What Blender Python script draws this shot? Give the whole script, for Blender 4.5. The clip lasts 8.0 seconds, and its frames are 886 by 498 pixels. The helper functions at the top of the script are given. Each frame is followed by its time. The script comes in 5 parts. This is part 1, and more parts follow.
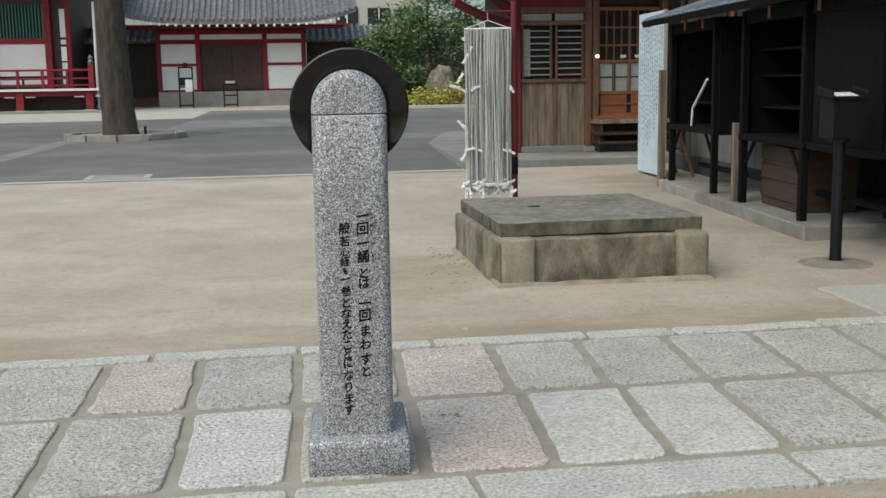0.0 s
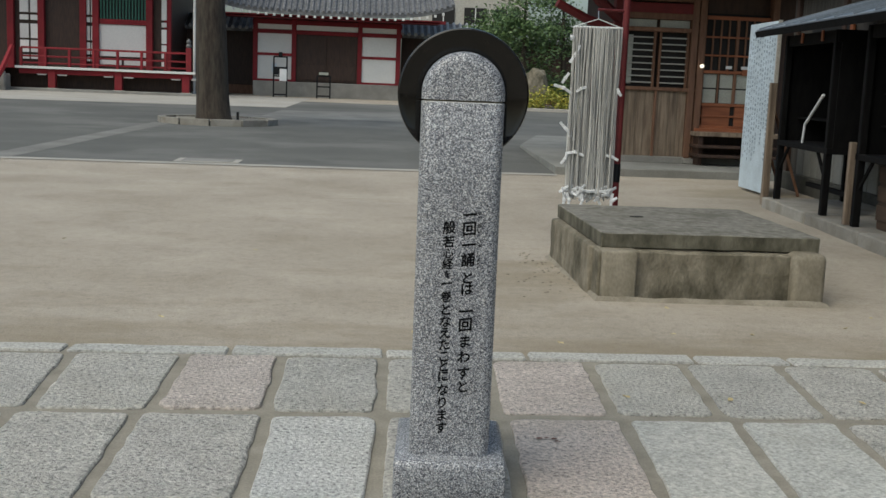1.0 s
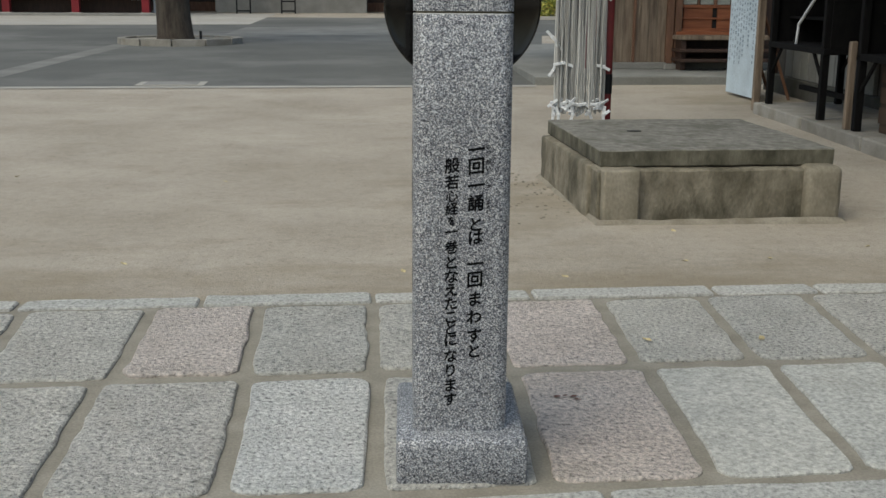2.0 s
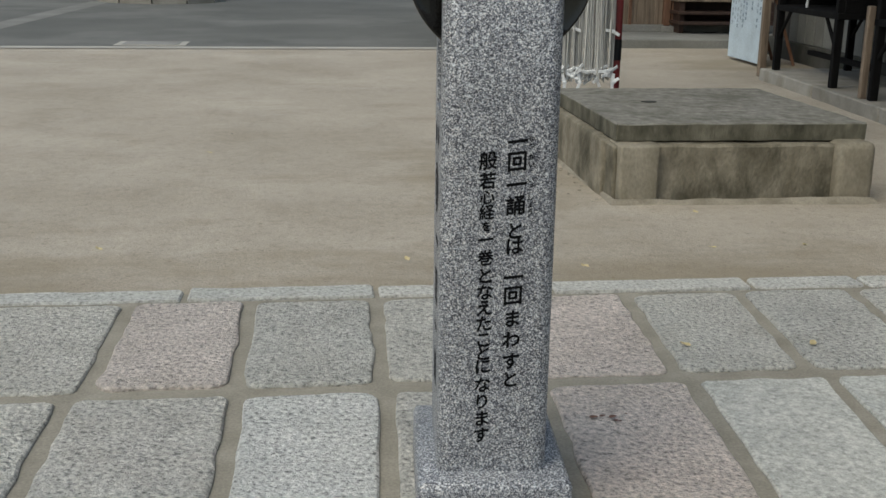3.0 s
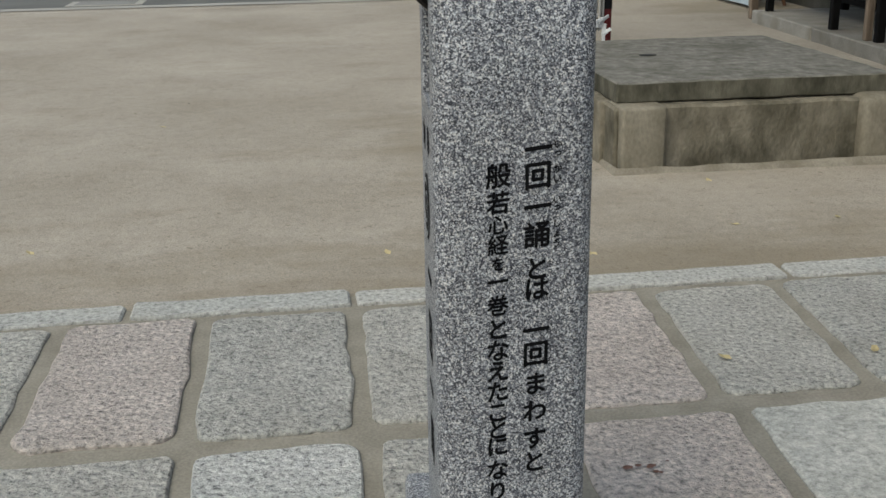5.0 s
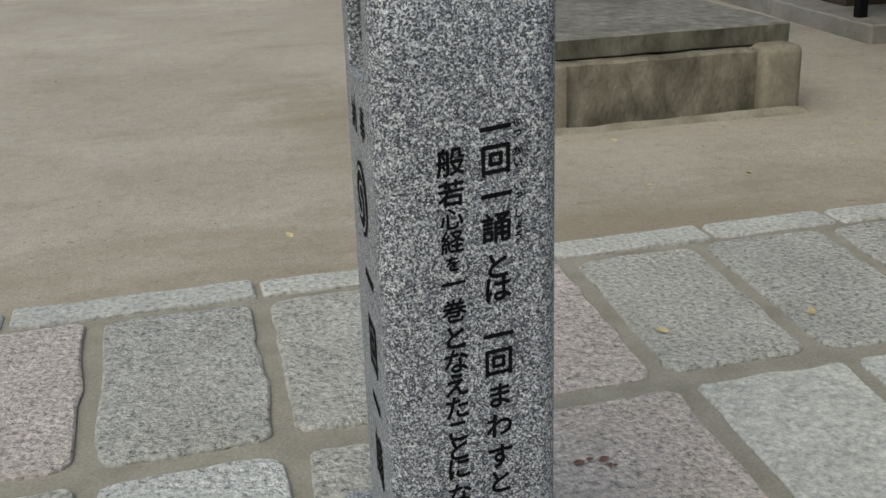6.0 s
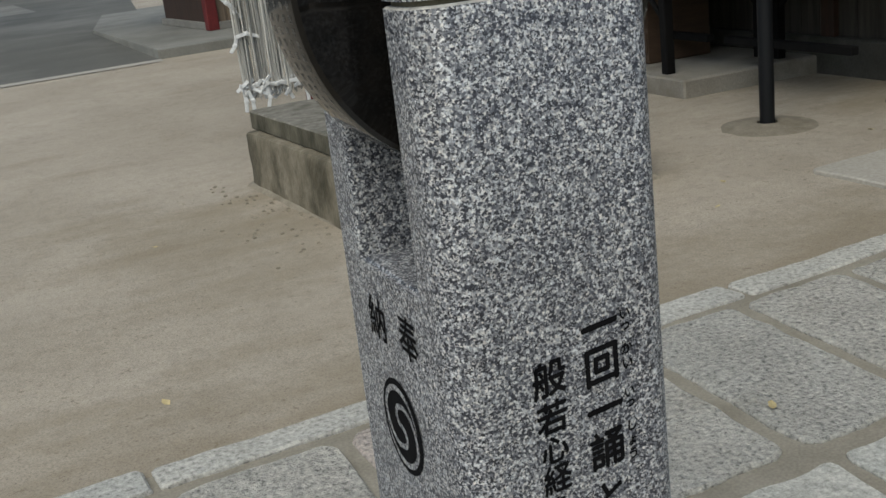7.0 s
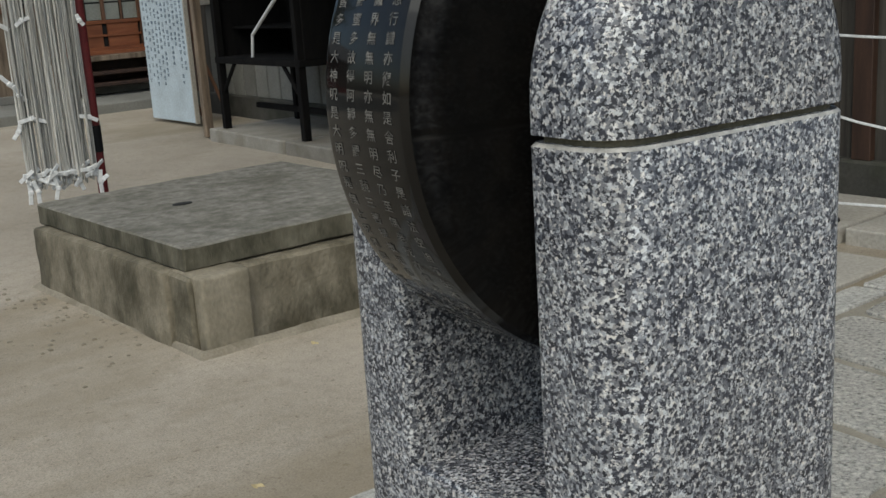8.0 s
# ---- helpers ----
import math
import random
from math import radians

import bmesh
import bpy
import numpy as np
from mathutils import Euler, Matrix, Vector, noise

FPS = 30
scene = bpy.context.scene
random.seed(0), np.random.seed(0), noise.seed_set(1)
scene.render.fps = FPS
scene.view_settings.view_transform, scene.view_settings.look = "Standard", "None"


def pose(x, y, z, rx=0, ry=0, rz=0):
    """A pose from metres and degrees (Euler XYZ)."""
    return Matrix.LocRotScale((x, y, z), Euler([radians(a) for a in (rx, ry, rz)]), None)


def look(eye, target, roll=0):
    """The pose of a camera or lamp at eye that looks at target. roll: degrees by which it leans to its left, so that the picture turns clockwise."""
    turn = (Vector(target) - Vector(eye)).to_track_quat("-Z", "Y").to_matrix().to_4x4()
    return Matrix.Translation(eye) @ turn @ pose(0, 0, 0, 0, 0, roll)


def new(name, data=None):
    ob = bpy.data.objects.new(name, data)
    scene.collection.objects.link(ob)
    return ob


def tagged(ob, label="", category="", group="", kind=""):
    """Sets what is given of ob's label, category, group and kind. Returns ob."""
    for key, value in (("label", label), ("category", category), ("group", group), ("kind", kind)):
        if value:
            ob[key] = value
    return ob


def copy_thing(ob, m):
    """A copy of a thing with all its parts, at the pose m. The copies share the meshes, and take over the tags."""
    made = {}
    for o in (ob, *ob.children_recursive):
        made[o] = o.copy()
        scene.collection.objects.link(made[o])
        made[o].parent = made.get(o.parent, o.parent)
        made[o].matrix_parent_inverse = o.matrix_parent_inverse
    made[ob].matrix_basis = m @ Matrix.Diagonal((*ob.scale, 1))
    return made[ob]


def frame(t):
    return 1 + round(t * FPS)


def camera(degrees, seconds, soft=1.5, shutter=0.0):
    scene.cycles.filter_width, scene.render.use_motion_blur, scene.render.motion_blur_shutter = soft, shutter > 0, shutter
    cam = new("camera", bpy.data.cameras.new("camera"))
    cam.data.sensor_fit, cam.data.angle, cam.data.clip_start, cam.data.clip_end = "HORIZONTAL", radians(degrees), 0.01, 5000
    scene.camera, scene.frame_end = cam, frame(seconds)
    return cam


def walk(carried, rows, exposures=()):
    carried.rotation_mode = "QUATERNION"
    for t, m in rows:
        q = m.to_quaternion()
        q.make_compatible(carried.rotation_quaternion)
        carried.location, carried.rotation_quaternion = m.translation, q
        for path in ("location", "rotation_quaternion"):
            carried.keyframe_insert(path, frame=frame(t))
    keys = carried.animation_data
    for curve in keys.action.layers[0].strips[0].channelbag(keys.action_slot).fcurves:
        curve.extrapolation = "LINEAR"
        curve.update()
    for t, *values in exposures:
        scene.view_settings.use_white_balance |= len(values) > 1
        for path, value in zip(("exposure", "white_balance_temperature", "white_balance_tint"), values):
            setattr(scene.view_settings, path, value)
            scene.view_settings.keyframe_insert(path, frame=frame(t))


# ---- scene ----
cam = camera(44.1, 8.0, soft=1.5)
PATH = [
    (0, (-0.089, 0.218, 1.366), (0.214, 2.171, 1.061), -0.9),
    (0.5, (-0.155, 0.348, 1.341), (0.057, 2.305, 0.987), -0.4),
    (1, (-0.139, 0.598, 1.315), (0.02, 2.568, 1.012), 2.3),
    (1.5, (-0.15, 0.871, 1.304), (-0.009, 2.84, 0.981), 1.7),
    (2, (-0.172, 1.148, 1.307), (0.034, 3.084, 0.849), 0.4),
    (3.5, (-0.243, 1.854, 1.305), (0.005, 3.761, 0.757), 0.8),
    (4, (-0.176, 2.038, 1.294), (0.069, 3.934, 0.709), -1.3),
    (4.2, (-0.145, 2.097, 1.293), (0.063, 4.006, 0.734), -0.6),
    (5.5, (-0.208, 2.42, 1.282), (0.16, 4.27, 0.616), -1.2),
    (6, (-0.226, 2.563, 1.265), (0.25, 4.38, 0.578), -1.9),
    (6.5, (-0.263, 2.787, 1.297), (0.309, 4.584, 0.63), -3.6),
    (7, (-0.388, 3.054, 1.332), (0.457, 4.77, 0.749), -6.7),
    (7.2, (-0.425, 3.152, 1.335), (0.52, 4.801, 0.713), -7.2),
    (7.5, (-0.442, 3.277, 1.341), (0.637, 4.866, 0.784), -5.4),
    (8, (-0.456, 3.498, 1.362), (0.779, 4.999, 0.888), -3.6),
]

EXPOSURES = [(0.0, 0.48, 6420, 0), (0.5, 0.26, 6420, 0), (1.0, 0.09, 6420, 0), (2.0, 0.04, 6420, 0), (6.0, 0.03, 6420, 0), (7.0, -0.05, 6420, 0), (8.0, -0.04, 6420, 0)]
walk(cam, [(t, look(eye, target, roll)) for t, eye, target, roll in PATH], EXPOSURES)

# ---- light: overcast sky and a wide, weak sun ----
world = bpy.data.worlds.new("sky")
scene.world = world
world.use_nodes = True
wn, wl = world.node_tree.nodes, world.node_tree.links
sky = wn.new("ShaderNodeTexSky")
sky.sky_type = "NISHITA"
sky.sun_disc = False
sky.sun_elevation, sky.sun_rotation = radians(55), radians(-133)
sky.air_density, sky.dust_density, sky.ozone_density = 1.0, 4.5, 1.2
wl.new(sky.outputs["Color"], wn["Background"].inputs["Color"])
wn["Background"].inputs["Strength"].default_value = 0.15
sun_data = bpy.data.lights.new("sun", "SUN")
sun_data.energy, sun_data.angle, sun_data.color = 1.0, radians(65), (1.0, 0.965, 0.91)
sun = new("sun", sun_data)
sun.matrix_world = look((-15, -8, 30), (0, 6, 0))


# ---- materials ----
def material(name, rough=0.8, metal=0.0):
    m = bpy.data.materials.new(name)
    m.use_nodes = True
    nt = m.node_tree
    bsdf = nt.nodes["Principled BSDF"]
    bsdf.inputs["Roughness"].default_value, bsdf.inputs["Metallic"].default_value = rough, metal
    return m, nt, bsdf


def node(nt, kind, **inputs):
    n = nt.nodes.new(kind)
    for k, v in inputs.items():
        n.inputs[k.replace("_", " ")].default_value = v
    return n


def ramp(nt, source, stops, constant=False):
    r = nt.nodes.new("ShaderNodeValToRGB")
    r.color_ramp.interpolation = "CONSTANT" if constant else "LINEAR"
    els = r.color_ramp.elements
    while len(els) < len(stops):
        els.new(0.5)
    for e, (p, c) in zip(els, stops):
        e.position, e.color = p, (*c, 1)
    nt.links.new(source, r.inputs["Fac"])
    return r.outputs["Color"]


def mix(nt, a, b, fac, kind="MIX"):
    n = nt.nodes.new("ShaderNodeMix")
    n.data_type, n.blend_type = "RGBA", kind
    for key, v in ((6, a), (7, b), (0, fac)):
        if isinstance(v, bpy.types.NodeSocket):
            nt.links.new(v, n.inputs[key])
        else:
            n.inputs[key].default_value = (*v, 1) if isinstance(v, tuple) else v
    return n.outputs[2]


def coords(nt, stretch=(1, 1, 1), vary=False):
    tc, mp = nt.nodes.new("ShaderNodeTexCoord"), nt.nodes.new("ShaderNodeMapping")
    nt.links.new(tc.outputs["Object"], mp.inputs["Vector"])
    mp.inputs["Scale"].default_value = stretch
    if vary:
        info, mul = nt.nodes.new("ShaderNodeObjectInfo"), nt.nodes.new("ShaderNodeMath")
        mul.operation = "MULTIPLY"
        mul.inputs[1].default_value = 37.0
        nt.links.new(info.outputs["Random"], mul.inputs[0])
        nt.links.new(mul.outputs[0], mp.inputs["Location"])
    return mp.outputs["Vector"]


def noise_of(nt, vec, scale, detail=4.0, rough=0.55):
    n = node(nt, "ShaderNodeTexNoise", Scale=scale, Detail=detail, Roughness=rough)
    nt.links.new(vec, n.inputs["Vector"])
    return n.outputs["Fac"]


def bump(nt, bsdf, height, strength, distance=0.01):
    b = node(nt, "ShaderNodeBump", Strength=strength, Distance=distance)
    nt.links.new(height, b.inputs["Height"])
    nt.links.new(b.outputs["Normal"], bsdf.inputs["Normal"])


def surface(name, dark, light, scale=6.0, fine=80.0, rough=0.8, relief=0.3, depth=0.004, stretch=(1, 1, 1), vary=True,
            stain=None, stain_scale=1.2, stain_amount=0.5, metal=0.0, tone=0.12):
    """A worn surface: a broad mottle, a fine grain, optional stains, and the grain as relief."""
    m, nt, bsdf = material(name, rough, metal)
    vec = coords(nt, stretch, vary)
    col = ramp(nt, noise_of(nt, vec, scale), [(0.3, dark), (0.7, light)])
    grain = noise_of(nt, vec, fine, 3)
    col = mix(nt, col, ramp(nt, grain, [(0.3, (0.55,) * 3), (0.7, (1.0,) * 3)]), 0.6, "MULTIPLY")
    if stain:
        mask = ramp(nt, noise_of(nt, vec, stain_scale, 5, 0.65), [(0.48, (0, 0, 0)), (0.68, (stain_amount,) * 3)])
        col = mix(nt, col, stain, mask)
    if vary and tone:
        info = nt.nodes.new("ShaderNodeObjectInfo")
        col = mix(nt, col, ramp(nt, info.outputs["Random"], [(0, (1 - tone * 2,) * 3), (1, (1.0,) * 3)]), 1.0, "MULTIPLY")
    nt.links.new(col, bsdf.inputs["Base Color"])
    if relief:
        bump(nt, bsdf, grain, relief, depth)
    return m


def plain(name, color, rough=0.5, metal=0.0, relief=0.1):
    c = tuple(color)
    return surface(name, tuple(v * 0.85 for v in c), tuple(min(1, v * 1.1) for v in c), 3.0, 60.0, rough, relief, 0.002, metal=metal, tone=0.05)


def granite(name, rough, relief):
    """Salt-and-pepper granite: pale feldspar, grey quartz and black mica grains of a few millimetres."""
    m, nt, bsdf = material(name, rough)
    vec = coords(nt)
    warp = node(nt, "ShaderNodeTexNoise", Scale=520.0, Detail=2.0)
    nt.links.new(vec, warp.inputs["Vector"])
    add = nt.nodes.new("ShaderNodeVectorMath")
    add.operation = "MULTIPLY_ADD"
    nt.links.new(warp.outputs["Color"], add.inputs[0])
    add.inputs[1].default_value = (0.0042,) * 3
    nt.links.new(vec, add.inputs[2])

    def grains(scale):
        cells = node(nt, "ShaderNodeTexVoronoi", Scale=scale)
        nt.links.new(add.outputs[0], cells.inputs["Vector"])
        sep = nt.nodes.new("ShaderNodeSeparateColor")
        nt.links.new(cells.outputs["Color"], sep.inputs["Color"])
        return sep

    pale, quartz, mica = grains(420.0), grains(330.0), grains(450.0)
    col = ramp(nt, pale.outputs["Red"], [(0.0, (0.16, 0.167, 0.184)), (0.4, (0.345, 0.353, 0.37)), (1.0, (0.75, 0.752, 0.745))])
    col = mix(nt, col, ramp(nt, pale.outputs["Green"], [(0.0, (0.9, 0.94, 1.0)), (0.6, (1, 1, 1)), (1.0, (1.0, 0.95, 0.89))]), 1.0, "MULTIPLY")
    patch = ramp(nt, quartz.outputs["Blue"], [(0.0, (0, 0, 0)), (0.66, (0, 0, 0)), (0.7, (1, 1, 1))])
    col = mix(nt, col, ramp(nt, quartz.outputs["Red"], [(0.0, (0.07, 0.078, 0.1)), (1.0, (0.2, 0.206, 0.225))]), patch)
    crowd = node(nt, "ShaderNodeMath")
    crowd.operation = "MULTIPLY_ADD"
    nt.links.new(noise_of(nt, vec, 120, 2, 0.6), crowd.inputs[0])
    crowd.inputs[1].default_value = 0.9
    nt.links.new(mica.outputs["Red"], crowd.inputs[2])
    flecks = ramp(nt, crowd.outputs[0], [(0.79, (1, 1, 1)), (0.815, (0, 0, 0))])
    col = mix(nt, col, ramp(nt, mica.outputs["Green"], [(0.0, (0.012, 0.014, 0.02)), (1.0, (0.045, 0.048, 0.065))]), flecks)
    cloud = ramp(nt, noise_of(nt, vec, 7, 3), [(0.35, (0.9,) * 3), (0.65, (1,) * 3)])
    col = mix(nt, col, cloud, 1.0, "MULTIPLY")
    nt.links.new(col, bsdf.inputs["Base Color"])
    bump(nt, bsdf, noise_of(nt, vec, 500, 2), relief, 0.001)
    return m


M_GRANITE = granite("pillar_granite", 0.45, 0.25)
M_BLACK_STONE = surface("polished_black_granite", (0.006, 0.006, 0.006), (0.012, 0.011, 0.01), 40, 300, 0.07, 0.01, 0.0005, vary=False)
M_BLACK_STONE.node_tree.nodes["Principled BSDF"].inputs["Specular IOR Level"].default_value = 0.36
M_INK = surface("engraved_black_paint", (0.004, 0.004, 0.005), (0.01, 0.01, 0.011), 40, 300, 0.95, 0.1, 0.001, vary=False)
M_INK.node_tree.nodes["Principled BSDF"].inputs["Specular IOR Level"].default_value = 0.1
M_CARVED = surface("pale_carved_mark", (0.008, 0.0075, 0.007), (0.28, 0.265, 0.24), 160, 600, 0.6, 0.1, 0.001, vary=False)


def sand_material():
    m, nt, bsdf = material("packed_sand", 0.95)
    bsdf.inputs["Specular IOR Level"].default_value = 0.25
    vec = coords(nt)
    col = ramp(nt, noise_of(nt, vec, 0.6, 6, 0.6), [(0.3, (0.31, 0.272, 0.219)), (0.7, (0.415, 0.371, 0.311))])
    scuff = ramp(nt, noise_of(nt, coords(nt, (1.0, 0.8, 1.0)), 1.6, 8, 0.72), [(0.5, (0, 0, 0)), (0.74, (0.4,) * 3)])
    col = mix(nt, col, (0.22, 0.187, 0.14), scuff)
    mottle = noise_of(nt, vec, 14, 6, 0.75)
    col = mix(nt, col, ramp(nt, mottle, [(0.3, (0.78,) * 3), (0.5, (1.0,) * 3), (0.7, (1.1,) * 3)]), 0.7, "MULTIPLY")
    pale = ramp(nt, noise_of(nt, coords(nt, (1.0, 0.7, 1.0)), 0.9, 7, 0.68), [(0.55, (0, 0, 0)), (0.78, (0.35,) * 3)])
    col = mix(nt, col, (0.47, 0.435, 0.385), pale)
    grain = noise_of(nt, vec, 170, 4, 0.7)
    col = mix(nt, col, ramp(nt, grain, [(0.3, (0.5,) * 3), (0.5, (1.0,) * 3), (0.72, (1.25,) * 3)]), 0.85, "MULTIPLY")
    spots = ramp(nt, noise_of(nt, vec, 38, 2, 0.5), [(0.27, (0.6,) * 3), (0.33, (0, 0, 0))])
    col = mix(nt, col, (0.15, 0.125, 0.09), spots)
    # brown soil washed up along the kerb and trodden into patches
    axis = nt.nodes.new("ShaderNodeSeparateXYZ")
    nt.links.new(vec, axis.inputs[0])
    away = nt.nodes.new("ShaderNodeMapRange")
    for key, v in (("From Min", 5.85), ("From Max", 6.75), ("To Min", 0.30), ("To Max", 0.0)):
        away.inputs[key].default_value = v
    nt.links.new(axis.outputs["Y"], away.inputs["Value"])
    heap = nt.nodes.new("ShaderNodeMath")
    heap.operation = "ADD"
    nt.links.new(noise_of(nt, coords(nt, (0.55, 1.3, 1.0)), 1.5, 9, 0.66), heap.inputs[0])
    nt.links.new(away.outputs["Result"], heap.inputs[1])
    pile = heap
    for centre, inner, outer, amount in (((1.25, 8.1, 0), 0.5, 1.5, 0.22), ((4.9, 14.7, 0), 0.3, 1.3, 0.32), ((4.9, 7.7, 0), 0.2, 1.4, 0.26)):
        off = nt.nodes.new("ShaderNodeVectorMath")
        off.operation = "DISTANCE"
        nt.links.new(vec, off.inputs[0])
        off.inputs[1].default_value = centre
        near = nt.nodes.new("ShaderNodeMapRange")
        for key, v in (("From Min", inner), ("From Max", outer), ("To Min", amount), ("To Max", 0.0)):
            near.inputs[key].default_value = v
        nt.links.new(off.outputs["Value"], near.inputs["Value"])
        both = nt.nodes.new("ShaderNodeMath")
        nt.links.new(pile.outputs[0], both.inputs[0])
        nt.links.new(near.outputs["Result"], both.inputs[1])
        pile = both
    col = mix(nt, col, (0.2, 0.165, 0.11), ramp(nt, pile.outputs[0], [(0.56, (0, 0, 0)), (0.84, (0.62,) * 3)]))
    crumbs = ramp(nt, noise_of(nt, vec, 85, 3, 0.6), [(0.30, (0.75,) * 3), (0.36, (0, 0, 0))])
    where = ramp(nt, noise_of(nt, vec, 1.1, 5, 0.6), [(0.5, (0, 0, 0)), (0.62, (1, 1, 1))])
    col = mix(nt, col, (0.1, 0.082, 0.058), mix(nt, crumbs, where, 1.0, "MULTIPLY"))
    nt.links.new(col, bsdf.inputs["Base Color"])
    bump(nt, bsdf, noise_of(nt, vec, 45, 6, 0.7), 0.6, 0.010)
    return m


M_SAND = sand_material()
M_SOIL = surface("brown_soil", (0.21, 0.183, 0.14), (0.32, 0.288, 0.23), 6, 90, 0.95, 0.6, 0.008, vary=False, stain=(0.14, 0.12, 0.085), stain_scale=4, stain_amount=0.8)
M_STRIP = surface("grey_drain_concrete", (0.16, 0.157, 0.142), (0.24, 0.235, 0.215), 1.0, 40, 0.9, 0.3, 0.004, vary=False, stain=(0.12, 0.118, 0.105), stain_scale=0.8, stain_amount=0.6)
M_ASPHALT = surface("worn_asphalt", (0.088, 0.088, 0.079), (0.13, 0.128, 0.115), 0.5, 90.0, 0.9, 0.3, 0.004, vary=False, stain=(0.19, 0.187, 0.172), stain_scale=0.22, stain_amount=0.75)
M_CONCRETE = surface("weathered_concrete", (0.27, 0.25, 0.215), (0.38, 0.36, 0.32), 3, 90, 0.9, 0.35, 0.004, stain=(0.16, 0.14, 0.105), stain_scale=2.2, stain_amount=0.7)
M_CONCRETE_MOSSY = surface("mossy_concrete", (0.13, 0.112, 0.076), (0.29, 0.257, 0.195), 8, 55, 0.92, 0.8, 0.009, (1, 1, 0.6), stain=(0.04, 0.036, 0.02), stain_scale=3.0, stain_amount=0.95, tone=0.05)
M_CONCRETE_POST = surface("stained_post_concrete", (0.19, 0.165, 0.118), (0.32, 0.285, 0.22), 5, 60, 0.92, 0.6, 0.006, (1, 1, 0.6), stain=(0.1, 0.09, 0.06), stain_scale=4, stain_amount=0.6, tone=0.05)
M_APRON = surface("grey_apron_concrete", (0.2, 0.2, 0.185), (0.29, 0.288, 0.265), 1.5, 60, 0.9, 0.3, 0.004, stain=(0.14, 0.135, 0.115), stain_scale=1.2, stain_amount=0.5)
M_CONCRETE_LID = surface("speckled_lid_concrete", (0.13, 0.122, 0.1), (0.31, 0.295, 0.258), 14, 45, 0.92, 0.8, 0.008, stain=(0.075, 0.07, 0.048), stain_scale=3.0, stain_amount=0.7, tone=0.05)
# lid sides: black mossy staining, with shade also put into the darker colour
M_CONCRETE_EDGE = surface("stained_shaded_lid_edge", (0.06, 0.055, 0.035), (0.19, 0.175, 0.13), 9, 45, 0.92, 0.8, 0.008, (1, 1, 0.5), stain=(0.025, 0.024, 0.012), stain_scale=4.0, stain_amount=0.9, tone=0.05)
M_CONCRETE_PALE = surface("pale_concrete", (0.36, 0.34, 0.3), (0.47, 0.445, 0.4), 1.2, 60, 0.9, 0.3, 0.004, vary=False, stain=(0.26, 0.24, 0.2), stain_scale=0.6, stain_amount=0.5)
# granite for the seam chamfers, with the sky's highlight put into its pale colour
M_CHAMFER_LIT = surface("skylit_chamfer_granite", (0.3, 0.295, 0.28), (0.62, 0.61, 0.585), 70, 500, 0.4, 0.2, 0.001, vary=False)
M_GROUT = surface("olive_grout", (0.12, 0.11, 0.075), (0.2, 0.185, 0.135), 30, 300, 0.95, 0.4, 0.002, vary=False)
M_MORTAR = surface("sandy_mortar", (0.225, 0.204, 0.163), (0.315, 0.29, 0.24), 7, 120, 0.95, 0.4, 0.004, vary=False)


def paver(name, dark, light, speck, dressed=False):
    """Split granite: grainy colour with ridge highlights painted in, and a chiselled face of pits and ridges (shallow
    if dressed).
    """
    m, nt, bsdf = material(name, 0.85)
    vec = coords(nt, vary=True)
    col = ramp(nt, noise_of(nt, vec, 5, 5, 0.6), [(0.3, dark), (0.7, light)])
    # the ramp's bright end paints lit ridges into the grain colour
    grain = noise_of(nt, vec, 62, 4, 0.65)
    col = mix(nt, col, ramp(nt, grain, [(0.32, (speck,) * 3), (0.44, (0.98,) * 3), (0.52, (1.12,) * 3), (0.64, (1.45,) * 3)]), 1.0, "MULTIPLY")
    mica = ramp(nt, noise_of(nt, vec, 240, 2, 0.6), [(0.36, (0.45,) * 3), (0.44, (1, 1, 1))])
    col = mix(nt, col, mica, 0.5, "MULTIPLY")
    soil = ramp(nt, noise_of(nt, vec, 3.2, 6, 0.7), [(0.55, (0, 0, 0)), (0.8, (0.4,) * 3)])
    col = mix(nt, col, (0.26, 0.23, 0.18), soil)
    info = nt.nodes.new("ShaderNodeObjectInfo")
    col = mix(nt, col, ramp(nt, info.outputs["Random"], [(0, (0.92, 0.925, 0.92)), (0.5, (0.98, 0.97, 0.96)), (1, (1.0, 0.99, 0.97))]), 1.0, "MULTIPLY")
    nt.links.new(col, bsdf.inputs["Base Color"])
    chips = noise_of(nt, vec, 50, 5, 0.65)
    bump(nt, bsdf, chips, 0.5 if dressed else 1.0, 0.01 if dressed else 0.04)
    return m


M_PAVER = paver("split_granite", (0.44, 0.428, 0.394), (0.56, 0.547, 0.508), 0.36)
M_PAVER_PINK = paver("pink_granite", (0.53, 0.468, 0.425), (0.65, 0.58, 0.535), 0.38)
M_PAVER_WHITE = paver("white_granite", (0.55, 0.556, 0.535), (0.68, 0.68, 0.66), 0.25)
M_PAVER_SMOOTH = paver("smooth_grey_granite", (0.345, 0.345, 0.322), (0.41, 0.408, 0.382), 0.65, True)
M_KERB = paver("kerb_granite", (0.325, 0.322, 0.304), (0.405, 0.4, 0.377), 0.5, True)

